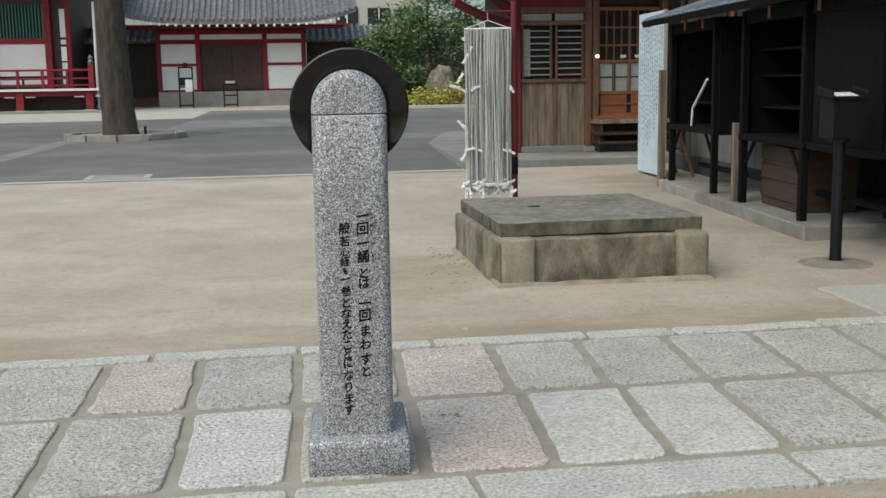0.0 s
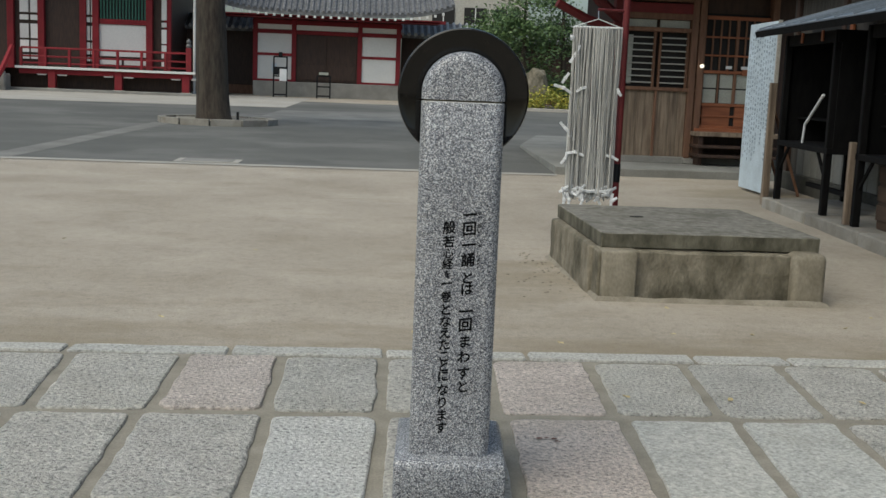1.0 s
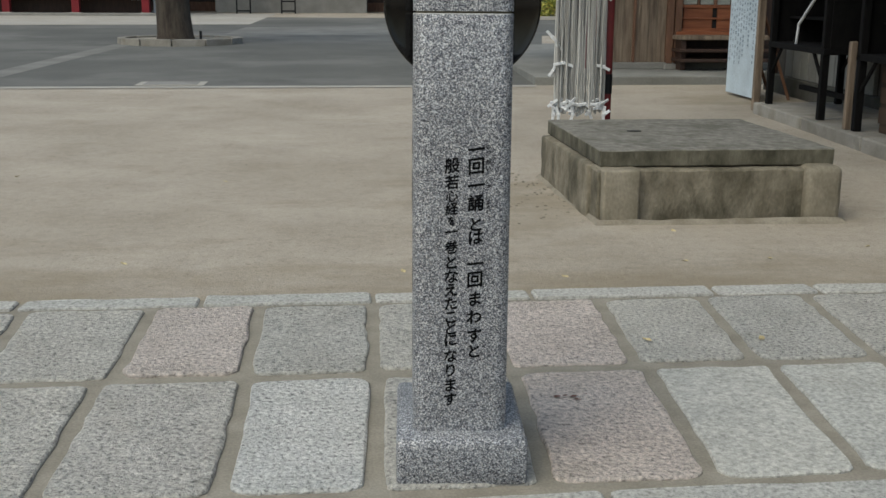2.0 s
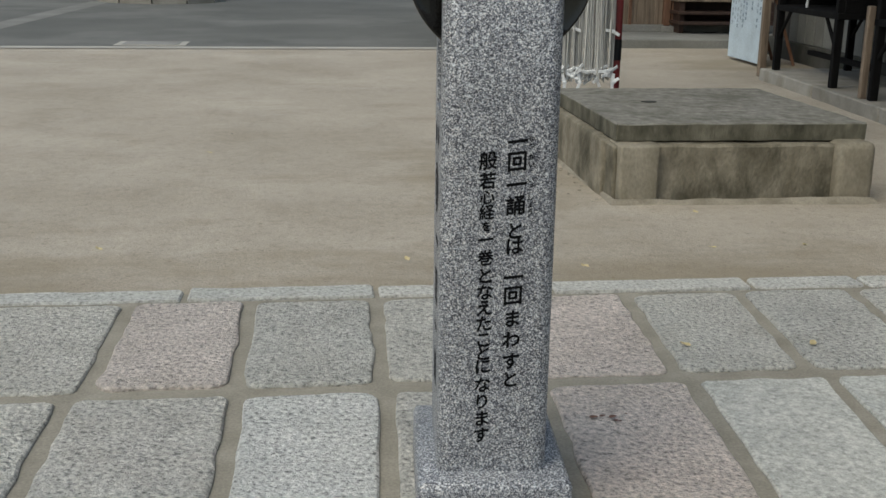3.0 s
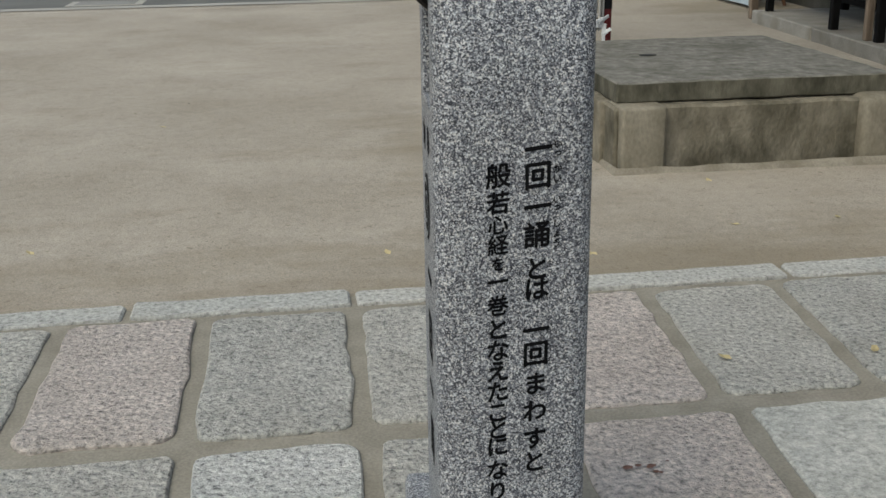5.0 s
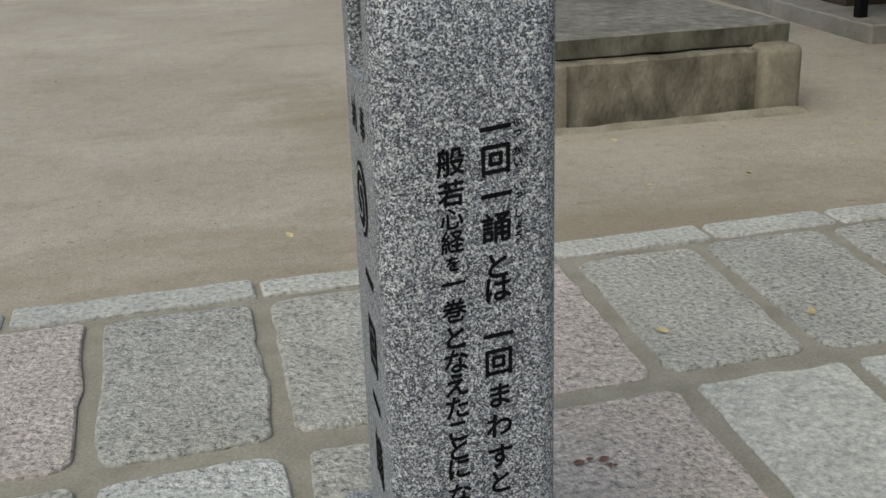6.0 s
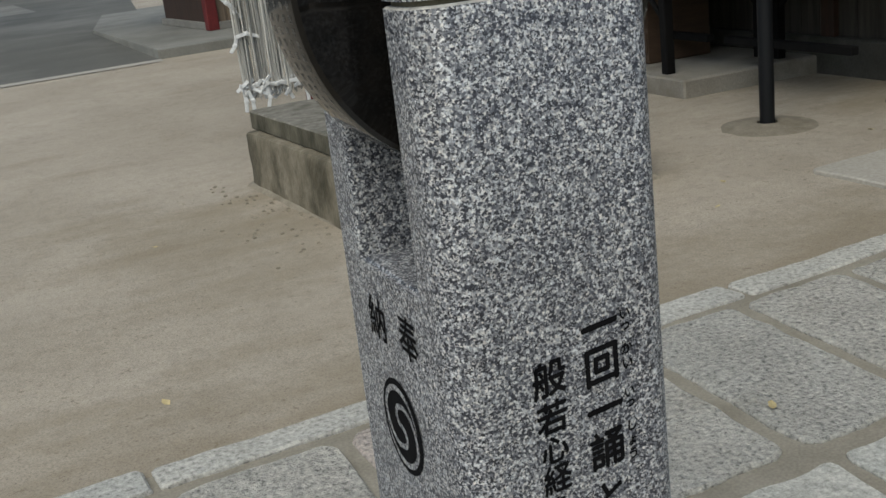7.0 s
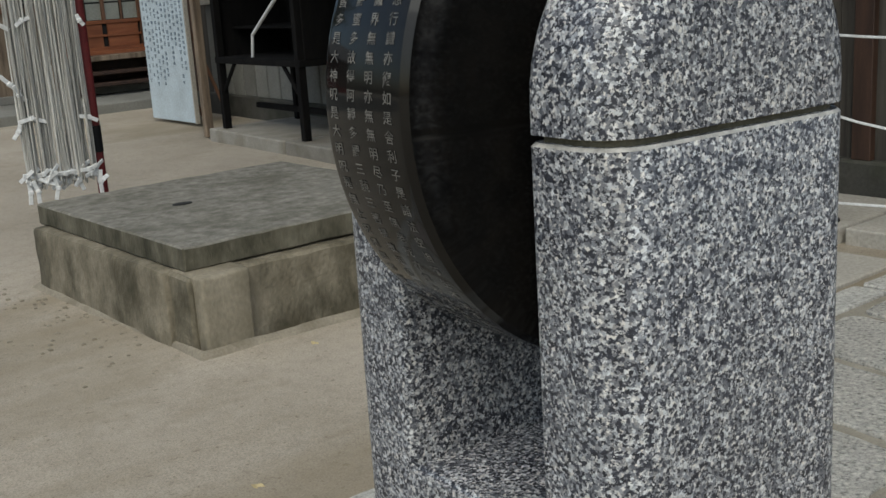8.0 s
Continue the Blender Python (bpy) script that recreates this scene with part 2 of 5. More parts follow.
M_RED = surface("vermilion_paint", (0.2, 0.007, 0.015), (0.28, 0.013, 0.022), 2, 40, 0.8, 0.1, 0.002, stain=(0.13, 0.012, 0.012), stain_amount=0.6)
M_RED_DARK = surface("dark_red_paint", (0.11, 0.008, 0.01), (0.17, 0.014, 0.016), 4, 60, 0.7, 0.1, 0.002)
M_PLASTER = surface("white_plaster", (0.78, 0.78, 0.76), (0.86, 0.86, 0.84), 1.2, 50, 0.9, 0.1, 0.002, stain=(0.68, 0.67, 0.63), stain_amount=0.4)
M_GREEN = plain("green_lattice_paint", (0.02, 0.12, 0.085), 0.6)
M_DARKWOOD = surface("dark_brown_wood", (0.032, 0.015, 0.009), (0.068, 0.033, 0.02), 3, 40, 0.65, 0.25, 0.003, (6, 6, 1))
M_TILE = surface("grey_roof_tile", (0.1, 0.102, 0.108), (0.2, 0.2, 0.205), 5, 60, 0.55, 0.2, 0.003, stain=(0.3, 0.3, 0.29), stain_scale=5, stain_amount=0.5)
M_TILE_PALE = plain("pale_tile_edge", (0.42, 0.43, 0.44), 0.6)
M_STONE = surface("grey_plinth_stone", (0.26, 0.25, 0.23), (0.36, 0.35, 0.325), 2, 50, 0.9, 0.3, 0.004, stain=(0.19, 0.18, 0.16))
# stone of the board wall's base, much darker than the plinth stone
M_STONE_DARK = surface("dark_base_stone", (0.06, 0.058, 0.05), (0.12, 0.115, 0.1), 4, 50, 0.9, 0.5, 0.006, stain=(0.04, 0.045, 0.025), stain_scale=2.5, stain_amount=0.7)
M_BARK = surface("rough_bark", (0.028, 0.021, 0.016), (0.085, 0.066, 0.05), 5, 30, 0.95, 1.0, 0.04, (3, 3, 0.6), vary=False, stain=(0.11, 0.10, 0.075), stain_scale=2, stain_amount=0.4)
M_BARK_OLD = surface("old_grey_bark", (0.02, 0.018, 0.013), (0.12, 0.105, 0.082), 13, 26, 0.95, 1.0, 0.06, (2.2, 2.2, 0.8), vary=False, stain=(0.075, 0.082, 0.042), stain_scale=4, stain_amount=0.75)
M_WOOD_DARK = surface("dark_grey_board", (0.035, 0.03, 0.025), (0.085, 0.074, 0.062), 2.5, 50, 0.85, 0.4, 0.003, (9, 9, 0.7), stain=(0.13, 0.12, 0.1), stain_scale=1.6, stain_amount=0.4)
M_WOOD_GREY = surface("weathered_board", (0.155, 0.115, 0.082), (0.34, 0.262, 0.19), 2.5, 50, 0.8, 0.4, 0.003, (9, 9, 0.7), stain=(0.07, 0.045, 0.03), stain_scale=1.5, stain_amount=0.7)
M_WOOD_RED = surface("reddish_wood", (0.24, 0.07, 0.025), (0.36, 0.125, 0.05), 2.5, 50, 0.6, 0.3, 0.002, (1, 8, 8))
M_WOOD_BROWN = surface("brown_frame_wood", (0.14, 0.065, 0.035), (0.24, 0.125, 0.075), 2.5, 50, 0.7, 0.3, 0.002, (6, 6, 1))
# stall wood: near-black colour and low specular
M_BLACKWOOD = surface("near_black_wood", (0.003, 0.003, 0.0035), (0.009, 0.0085, 0.0085), 5, 60, 0.9, 0.3, 0.003, (4, 4, 1))
M_BLACKWOOD.node_tree.nodes["Principled BSDF"].inputs["Specular IOR Level"].default_value = 0.15
M_BLACKMETAL = plain("black_enamel", (0.006, 0.007, 0.009), 0.55, 0.0, 0.05)
M_BLACKMETAL.node_tree.nodes["Principled BSDF"].inputs["Specular IOR Level"].default_value = 0.25
M_BLUEROOF = surface("blue_grey_sheet_roof", (0.22, 0.26, 0.31), (0.34, 0.385, 0.44), 2, 40, 0.4, 0.2, 0.003, (1, 6, 1))
M_SIGN = plain("white_signboard", (0.56, 0.65, 0.72), 0.6)
M_SIGNINK = plain("blue_grey_lettering", (0.1, 0.15, 0.22), 0.6)
M_ROPE = surface("grey_cotton_cord", (0.42, 0.41, 0.385), (0.76, 0.75, 0.715), 9, 160, 0.95, 0.5, 0.004, (1, 1, 0.15), tone=0.25)
M_PAPER = plain("white_paper", (0.78, 0.79, 0.8), 0.8)
M_PAPERPANE = plain("frosted_pane", (0.42, 0.43, 0.38), 0.35)
# near-black stands in for the shade inside windows, doors and the lid's hole
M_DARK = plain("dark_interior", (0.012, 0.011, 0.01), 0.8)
M_BLIND = plain("grey_louvre", (0.4, 0.39, 0.36), 0.5)
M_YELLOW = plain("yellow_leaf", (0.55, 0.45, 0.24), 0.7)
M_STEEL = plain("brushed_steel", (0.55, 0.56, 0.57), 0.35, 0.9)
M_CRATE = surface("orange_brown_crate_wood", (0.045, 0.026, 0.015), (0.08, 0.047, 0.027), 3, 50, 0.75, 0.3, 0.003, (1, 1, 6))
M_FACADE = surface("cream_facade", (0.5, 0.48, 0.42), (0.58, 0.56, 0.5), 0.4, 10, 0.9, 0.05, 0.01)
M_DIRT = surface("red_brown_dirt", (0.16, 0.08, 0.055), (0.27, 0.15, 0.11), 60, 200, 0.95, 0.3, 0.002)
M_PEBBLE = surface("grit", (0.1, 0.085, 0.065), (0.42, 0.38, 0.3), 20, 100, 0.9, 0.2, 0.002)


def leaf_material(name, a, b):
    m, nt, bsdf = material(name, 0.6)
    geo = nt.nodes.new("ShaderNodeNewGeometry")
    nt.links.new(ramp(nt, geo.outputs["Random Per Island"], [(0, a), (1, b)]), bsdf.inputs["Base Color"])
    return m


M_PINE = leaf_material("pine_foliage", (0.03, 0.065, 0.022), (0.12, 0.19, 0.06))
M_HEDGE = leaf_material("hedge_foliage", (0.12, 0.17, 0.02), (0.46, 0.4, 0.07))
M_CROWN = leaf_material("broad_foliage", (0.03, 0.06, 0.015), (0.09, 0.13, 0.03))
lamp_m, lamp_nt, lamp_b = material("small_lamp", 0.4)
lamp_b.inputs["Base Color"].default_value = (0.9, 0.85, 0.75, 1)
lamp_b.inputs["Emission Color"].default_value = (1.0, 0.88, 0.7, 1)
lamp_b.inputs["Emission Strength"].default_value = 1.2


# ---- building blocks; all coordinates are the world's ----
PLACES = {}


def thing(name, at, label, category, turn=0.0, group="", kind="", swing=0.0):
    """The Empty of a thing; swing: turned about its base once it is built square to the world."""
    ob = new(name)
    ob.empty_display_size = 0.1
    m = pose(*at, 0, 0, turn)
    ob.matrix_basis = m @ pose(0, 0, 0, 0, 0, swing)
    PLACES[ob] = m
    return tagged(ob, label, category, group, kind)


def part(name, bm, material_, parent=None, label="", smooth=False, at=None):
    """Links the bmesh, built in world coordinates, as one mesh object under parent."""
    where = PLACES[parent] if parent else pose(*(at or (0, 0, 0)))
    bm.transform(where.inverted())
    bmesh.ops.recalc_face_normals(bm, faces=bm.faces)
    me = bpy.data.meshes.new(name)
    bm.to_mesh(me)
    bm.free()
    me.materials.append(material_)
    if smooth:
        me.polygons.foreach_set("use_smooth", [True] * len(me.polygons))
        me.set_sharp_from_angle(angle=radians(40))
    ob = new(name, me)
    PLACES[ob] = where
    if parent:
        ob.parent = parent
    else:
        ob.matrix_basis = where
    return tagged(ob, label)


def box(bm, x0, x1, y0, y1, z0, z1, bevel=0.0, m=None, seg=1):
    vs = [bm.verts.new((x, y, z)) for x in (x0, x1) for y in (y0, y1) for z in (z0, z1)]
    fs = [bm.faces.new([vs[i] for i in q]) for q in ((0, 1, 3, 2), (4, 6, 7, 5), (0, 4, 5, 1), (2, 3, 7, 6), (0, 2, 6, 4), (1, 5, 7, 3))]
    if bevel:
        edges = list({e for f in fs for e in f.edges})
        out = bmesh.ops.bevel(bm, geom=edges, offset=bevel, segments=seg, affect="EDGES", profile=0.5)
        vs = list({v for v in vs if v.is_valid} | set(out["verts"]))
    if m:
        bmesh.ops.transform(bm, matrix=m, verts=[v for v in vs if v.is_valid])
    return bm


def boxed(*a, **k):
    return box(bmesh.new(), *a, **k)


def tube(bm, p, q, r0, r1=None, seg=10, caps=True):
    p, q = Vector(p), Vector(q)
    r1 = r0 if r1 is None else r1
    turn = (q - p).to_track_quat("Z", "Y").to_matrix()
    rings = []
    for c, r in ((p, r0), (q, r1)):
        rings.append([bm.verts.new(c + turn @ Vector((r * math.cos(a), r * math.sin(a), 0))) for a in (2 * math.pi * i / seg for i in range(seg))])
    for i in range(seg):
        bm.faces.new((rings[0][i], rings[0][(i + 1) % seg], rings[1][(i + 1) % seg], rings[1][i]))
    if caps:
        bm.faces.new(rings[0][::-1])
        bm.faces.new(rings[1])
    return bm


def tubed(*a, **k):
    return tube(bmesh.new(), *a, **k)


def lathe_path(bm, points, radii, seg=8, caps=True):
    """A round, tapering limb along a line of points."""
    rings = []
    for i, (p, r) in enumerate(zip(points, radii)):
        d = (Vector(points[min(i + 1, len(points) - 1)]) - Vector(points[max(i - 1, 0)])).normalized()
        turn = d.to_track_quat("Z", "Y").to_matrix()
        rings.append([bm.verts.new(Vector(p) + turn @ Vector((r * math.cos(a), r * math.sin(a), 0))) for a in (2 * math.pi * k / seg for k in range(seg))])
    for a, b in zip(rings, rings[1:]):
        for i in range(seg):
            bm.faces.new((a[i], a[(i + 1) % seg], b[(i + 1) % seg], b[i]))
    if caps:
        bm.faces.new(rings[0][::-1])
        bm.faces.new(rings[-1])
    return bm


def prism(bm, outline, z0, z1, chamfer=0.0):
    """An upright prism over an outline of (x, y); chamfer: the top edge is cut back."""
    cx, cy = sum(p[0] for p in outline) / len(outline), sum(p[1] for p in outline) / len(outline)
    levels = [(z0, 0.0), (z1 - chamfer, 0.0), (z1, chamfer)] if chamfer else [(z0, 0.0), (z1, 0.0)]
    rings = []
    for z, c in levels:
        ring = []
        for x, y in outline:
            d = math.hypot(x - cx, y - cy)
            k = 1 - c * 1.3 / d
            ring.append(bm.verts.new((cx + (x - cx) * k, cy + (y - cy) * k, z)))
        rings.append(ring)
    n = len(outline)
    for a, b in zip(rings, rings[1:]):
        for i in range(n):
            bm.faces.new((a[i], a[(i + 1) % n], b[(i + 1) % n], b[i]))
    bm.faces.new(rings[0][::-1])
    bm.faces.new(rings[-1])
    return bm


def round_rect(x0, x1, y0, y1, front, back, seg=6):
    """The outline of a rectangle whose corners are rounded by front (at y0) and back (at y1)."""
    pts = []
    for cx, cy, r, a0 in ((x1 - front, y0 + front, front, -90), (x1 - back, y1 - back, back, 0), (x0 + back, y1 - back, back, 90), (x0 + front, y0 + front, front, 180)):
        for i in range(seg + 1):
            a = radians(a0 + 90 * i / seg)
            pts.append((cx + r * math.cos(a), cy + r * math.sin(a)))
    return pts


def rise(y):
    """The height of the court, which climbs gently towards the halls."""
    return 0.0118 * min(max(0.0, y - 17), 45)


# ---- ground ----
def spread(stops):
    out = []
    for a, b, n in stops:
        out += [a + (b - a) * i / n for i in range(n)]
    return out + [stops[-1][1]]


def ground_sheet():
    xs = spread([(-600, -40, 6), (-40, -8, 12), (-8, 8, 80), (8, 40, 12), (40, 600, 6)])
    ys = spread([(-300, -10, 6), (-10, 2, 12), (2, 17, 75), (17, 62, 30), (62, 900, 8)])
    bm = bmesh.new()
    grid = []
    for y in ys:
        row = []
        for x in xs:
            z = -0.008 + rise(y)
            if abs(x) < 9 and 5.9 < y < 16:
                fade = min(1.0, (y - 5.9) / 1.5, (16.0 - y) / 2.0)
                z += fade * (0.012 * noise.noise((x * 0.5, y * 0.5, 0)) + 0.005 * noise.noise((x * 2, y * 2, 3)))
            row.append(bm.verts.new((x, y, z)))
        grid.append(row)
    for a, b in zip(grid, grid[1:]):
        for i in range(len(xs) - 1):
            bm.faces.new((a[i], a[i + 1], b[i + 1], b[i]))
    return tagged(part("ground", bm, M_SAND, smooth=True), "pale beige packed sand of the temple court", "ground", kind="structure")


ground_sheet()


def sheet(name, corners, lift, mat_, label, category="ground", kind="structure", cut=12):
    """A thin flush layer on the ground over a quadrilateral."""
    bm = bmesh.new()
    a, b, c, d = [Vector((*p, 0)) for p in corners]
    rows = []
    for i in range(cut + 1):
        t = i / cut
        l, r = a.lerp(d, t), b.lerp(c, t)
        row = []
        for j in range(cut + 1):
            p = l.lerp(r, j / cut)
            row.append(bm.verts.new((p.x, p.y, -0.008 + lift + rise(p.y))))
        rows.append(row)
    for p, q in zip(rows, rows[1:]):
        for j in range(cut):
            bm.faces.new((p[j], p[j + 1], q[j + 1], q[j]))
    return tagged(part(name, bm, mat_), label, category, kind=kind)


sheet("road", ((-40, 16.1), (2.85, 16.9), (3.9, 44), (-40, 44)), 0.004, M_ASPHALT, "grey worn asphalt drive across the temple court", "road", cut=30)
sheet("road_far", ((3.4, 31), (40, 31), (40, 42.8), (3.9, 42.8)), 0.004, M_ASPHALT, "grey asphalt before the clipped hedge", "road")
sheet("road_side", ((2.6, 16.85), (2.95, 16.95), (7.6, 41), (3.6, 43)), 0.006, M_ASPHALT, "grey asphalt beside the hall apron", "road")
sheet("ground_strip", ((-5.6, 16.4), (-5.15, 16.4), (-4.45, 26.6), (-4.9, 26.6)), 0.008, M_STRIP, "pale concrete drain cover strip across the asphalt")
sheet("ground_apron", ((-20, 35.0), (-2.6, 37.4), (-2.2, 48), (-20, 48)), 0.012, M_CONCRETE_PALE, "pale concrete ground before the red halls")
sheet("ground_band", ((-2.9, 30.5), (3.5, 31.5), (3.6, 36.5), (-2.6, 35.5)), 0.008, M_STRIP, "pale worn band on the asphalt")
sheet("road_edge", ((-40, 15.78), (2.8, 16.6), (2.85, 16.9), (-40, 16.1)), 0.009, M_CONCRETE_PALE, "narrow pale concrete edge of the asphalt")
rng = random.Random(5)


def edge_patches():
    p = thing("manhole_cover", (-2.1, 17.3, 0), "grey iron utility cover set in the asphalt edge", "cover")
    part("lid", boxed(-2.75, -2.0, 17.0, 17.5, -0.01, 0.01, 0.003), M_STONE, p)
    part("rim", boxed(-2.85, -1.9, 16.93, 17.57, -0.012, 0.005, 0.002), M_CONCRETE_PALE, p)


edge_patches()


# ---- the paved path ----
def worn_slab(near, far, y0, y1, z0, z1, seed=0, wear=0.007, corner=0.045):
    """A split stone slab between near (x0, x1 at y0) and far (x0, x1 at y1): uneven outline, worn corners, chamfered top."""
    r = random.Random(seed)
    wide, deep = near[1] - near[0], y1 - y0
    base = round_rect(0.0, wide, 0.0, deep, corner * r.uniform(0.6, 1.2), corner * r.uniform(0.6, 1.2), 3)
    pts = []
    n = len(base)
    for i in range(n):
        p, q = Vector(base[i]), Vector(base[(i + 1) % n])
        cuts = 9 if (q - p).length > 0.12 else 1
        for k in range(cuts):
            v = p.lerp(q, k / cuts)
            v += Vector((noise.noise((v.x * 9, v.y * 9, seed)), noise.noise((v.x * 9, v.y * 9, seed + 0.5)))) * wear * 1.6
            v += Vector((r.uniform(-1, 1), r.uniform(-1, 1))) * wear * 0.45
            u, w = v.x / wide, v.y / deep
            a, b = near[0] + (near[1] - near[0]) * u, far[0] + (far[1] - far[0]) * u
            pts.append((a + (b - a) * w, y0 + v.y))
    bm = bmesh.new()
    prism(bm, pts, z0, z1, 0.006)
    for v in bm.verts:
        if v.co.z > z1 - 0.001:
            v.co.z += 0.003 * noise.noise((v.co.x * 5, v.co.y * 5, seed))
    return bm


pavement = thing("pavement", (0, 4.7, 0), "path of large split granite slabs with kerb stones", "path", kind="structure")
part("mortar_bed", boxed(-9, 9, 3.52, 5.78, -0.04, -0.001), M_MORTAR, pavement, "sandy mortar between the slabs")


def pave():
    """Two rows of slabs between two lines of kerb stones; each joint is (x at its near end, x at its far end)."""
    middle_far = [(-1.391, -1.434), (-0.92, -0.914), (-0.477, -0.467), (-0.026, 0.008), (0.444, 0.503), (0.925, 0.986), (1.37, 1.444), (1.835, 1.92), (2.311, 2.394)]
    middle_near = [(-1.44, -1.43), (-0.964, -0.961), (-0.477, -0.462), (-0.062, -0.018), (0.41, 0.463), (0.878, 0.948), (1.315, 1.402), (1.771, 1.832), (2.26, 2.34)]
    for name, middle, y0, y1 in (("far", middle_far, 4.808, 5.632), ("near", middle_near, 3.862, 4.738)):
        left = [(middle[0][0] - 0.478 * k + rng.uniform(-0.03, 0.03), middle[0][1] - 0.485 * k) for k in range(14, 0, -1)]
        right = [(middle[-1][0] + 0.478 * k + rng.uniform(-0.03, 0.03), middle[-1][1] + 0.482 * k) for k in range(1, 13)]
        joints = left + middle + right
        for i, (a, b) in enumerate(zip(joints, joints[1:])):
            mid = (a[0] + b[0]) / 2
            kind_ = M_PAVER
            if (name == "far" and (0.4 < mid < 1.0 or -0.95 < mid < -0.4)) or (name == "near" and 0.4 < mid < 0.9):
                kind_ = M_PAVER_PINK
            if name == "near" and -0.47 < mid < -0.05:
                kind_ = M_PAVER_WHITE
            if name == "near" and 0.9 < mid < 1.7:
                kind_ = M_PAVER_SMOOTH
            g = 0.026
            part("slab", worn_slab((a[0] + g, b[0] - g), (a[1] + g, b[1] - g), y0 + rng.uniform(-0.008, 0.012), y1 + rng.uniform(-0.012, 0.008), -0.03, 0.011 + rng.uniform(-0.002, 0.002), i + (100 if name == "near" else 0)), kind_, pavement)
    far_kerb = [-1.48 - 0.82 * k for k in range(8, 0, -1)] + [-1.48, -0.722, 0.012, 0.708, 1.538, 2.02] + [2.02 + 0.85 * k for k in range(1, 8)]
    near_kerb = [-1.25 - 1.12 * k for k in range(6, 0, -1)] + [-1.25, -0.067, 0.556, 1.706] + [1.706 + 1.14 * k for k in range(1, 7)]
    for name, y0, y1, joints in (("far", 5.678, 5.812, far_kerb), ("near", 3.5, 3.79, near_kerb)):
        for i, (a, b) in enumerate(zip(joints, joints[1:])):
            ends = (a + 0.011, b - 0.011)
            part("kerb_stone", worn_slab(ends, ends, y0, y1 + rng.uniform(-0.012, 0.008), -0.06, 0.010 + rng.uniform(-0.002, 0.004), 300 + i + (50 if name == "near" else 0), 0.006, 0.02), M_KERB, pavement)


# ---- the prayer wheel pillar ----
PX0, PX1, PY0, PY1 = 0.057, 0.313, 3.93, 4.272
SLOT0, SLOT1, SLOTZ, SEAM = 4.011, 4.178, 0.96, 1.257
pillar = thing("prayer_wheel_pillar", (0.187, 4.09, 0.012), "speckled grey granite pillar with round top holding a black stone wheel", "monument", swing=-4.0)


def arch_block(bm, y0, y1, z0, round0, round1):
    """An upright stone block with a half-round top; its rims at y0 and y1 are rounded."""
    half, cx = (PX1 - PX0) / 2, (PX0 + PX1) / 2
    spring = 1.279

    def ring(y, c):
        h = half - c
        pts = [(cx - h, z0)] + [(cx - h * math.cos(math.pi * i / 28), spring + h * math.sin(math.pi * i / 28)) for i in range(29)] + [(cx + h, z0)]
        return [bm.verts.new((x, y, z)) for x, z in pts]

    rings = []
    for i in range(6):
        a = math.pi / 2 * i / 5
        rings.append(ring(y0 + round0 * (1 - math.sin(a)), round0 * (1 - math.cos(a))))
    rings.reverse()
    for i in range(6):
        a = math.pi / 2 * i / 5
        rings.append(ring(y1 - round1 * (1 - math.sin(a)), round1 * (1 - math.cos(a))))
    rings = sorted(rings, key=lambda r: r[0].co.y)
    n = len(rings[0])
    for a, b in zip(rings, rings[1:]):
        for i in range(n):
            bm.faces.new((a[i], a[(i + 1) % n], b[(i + 1) % n], b[i]))
    bm.faces.new(rings[0][::-1])
    bm.faces.new(rings[-1])
    return bm


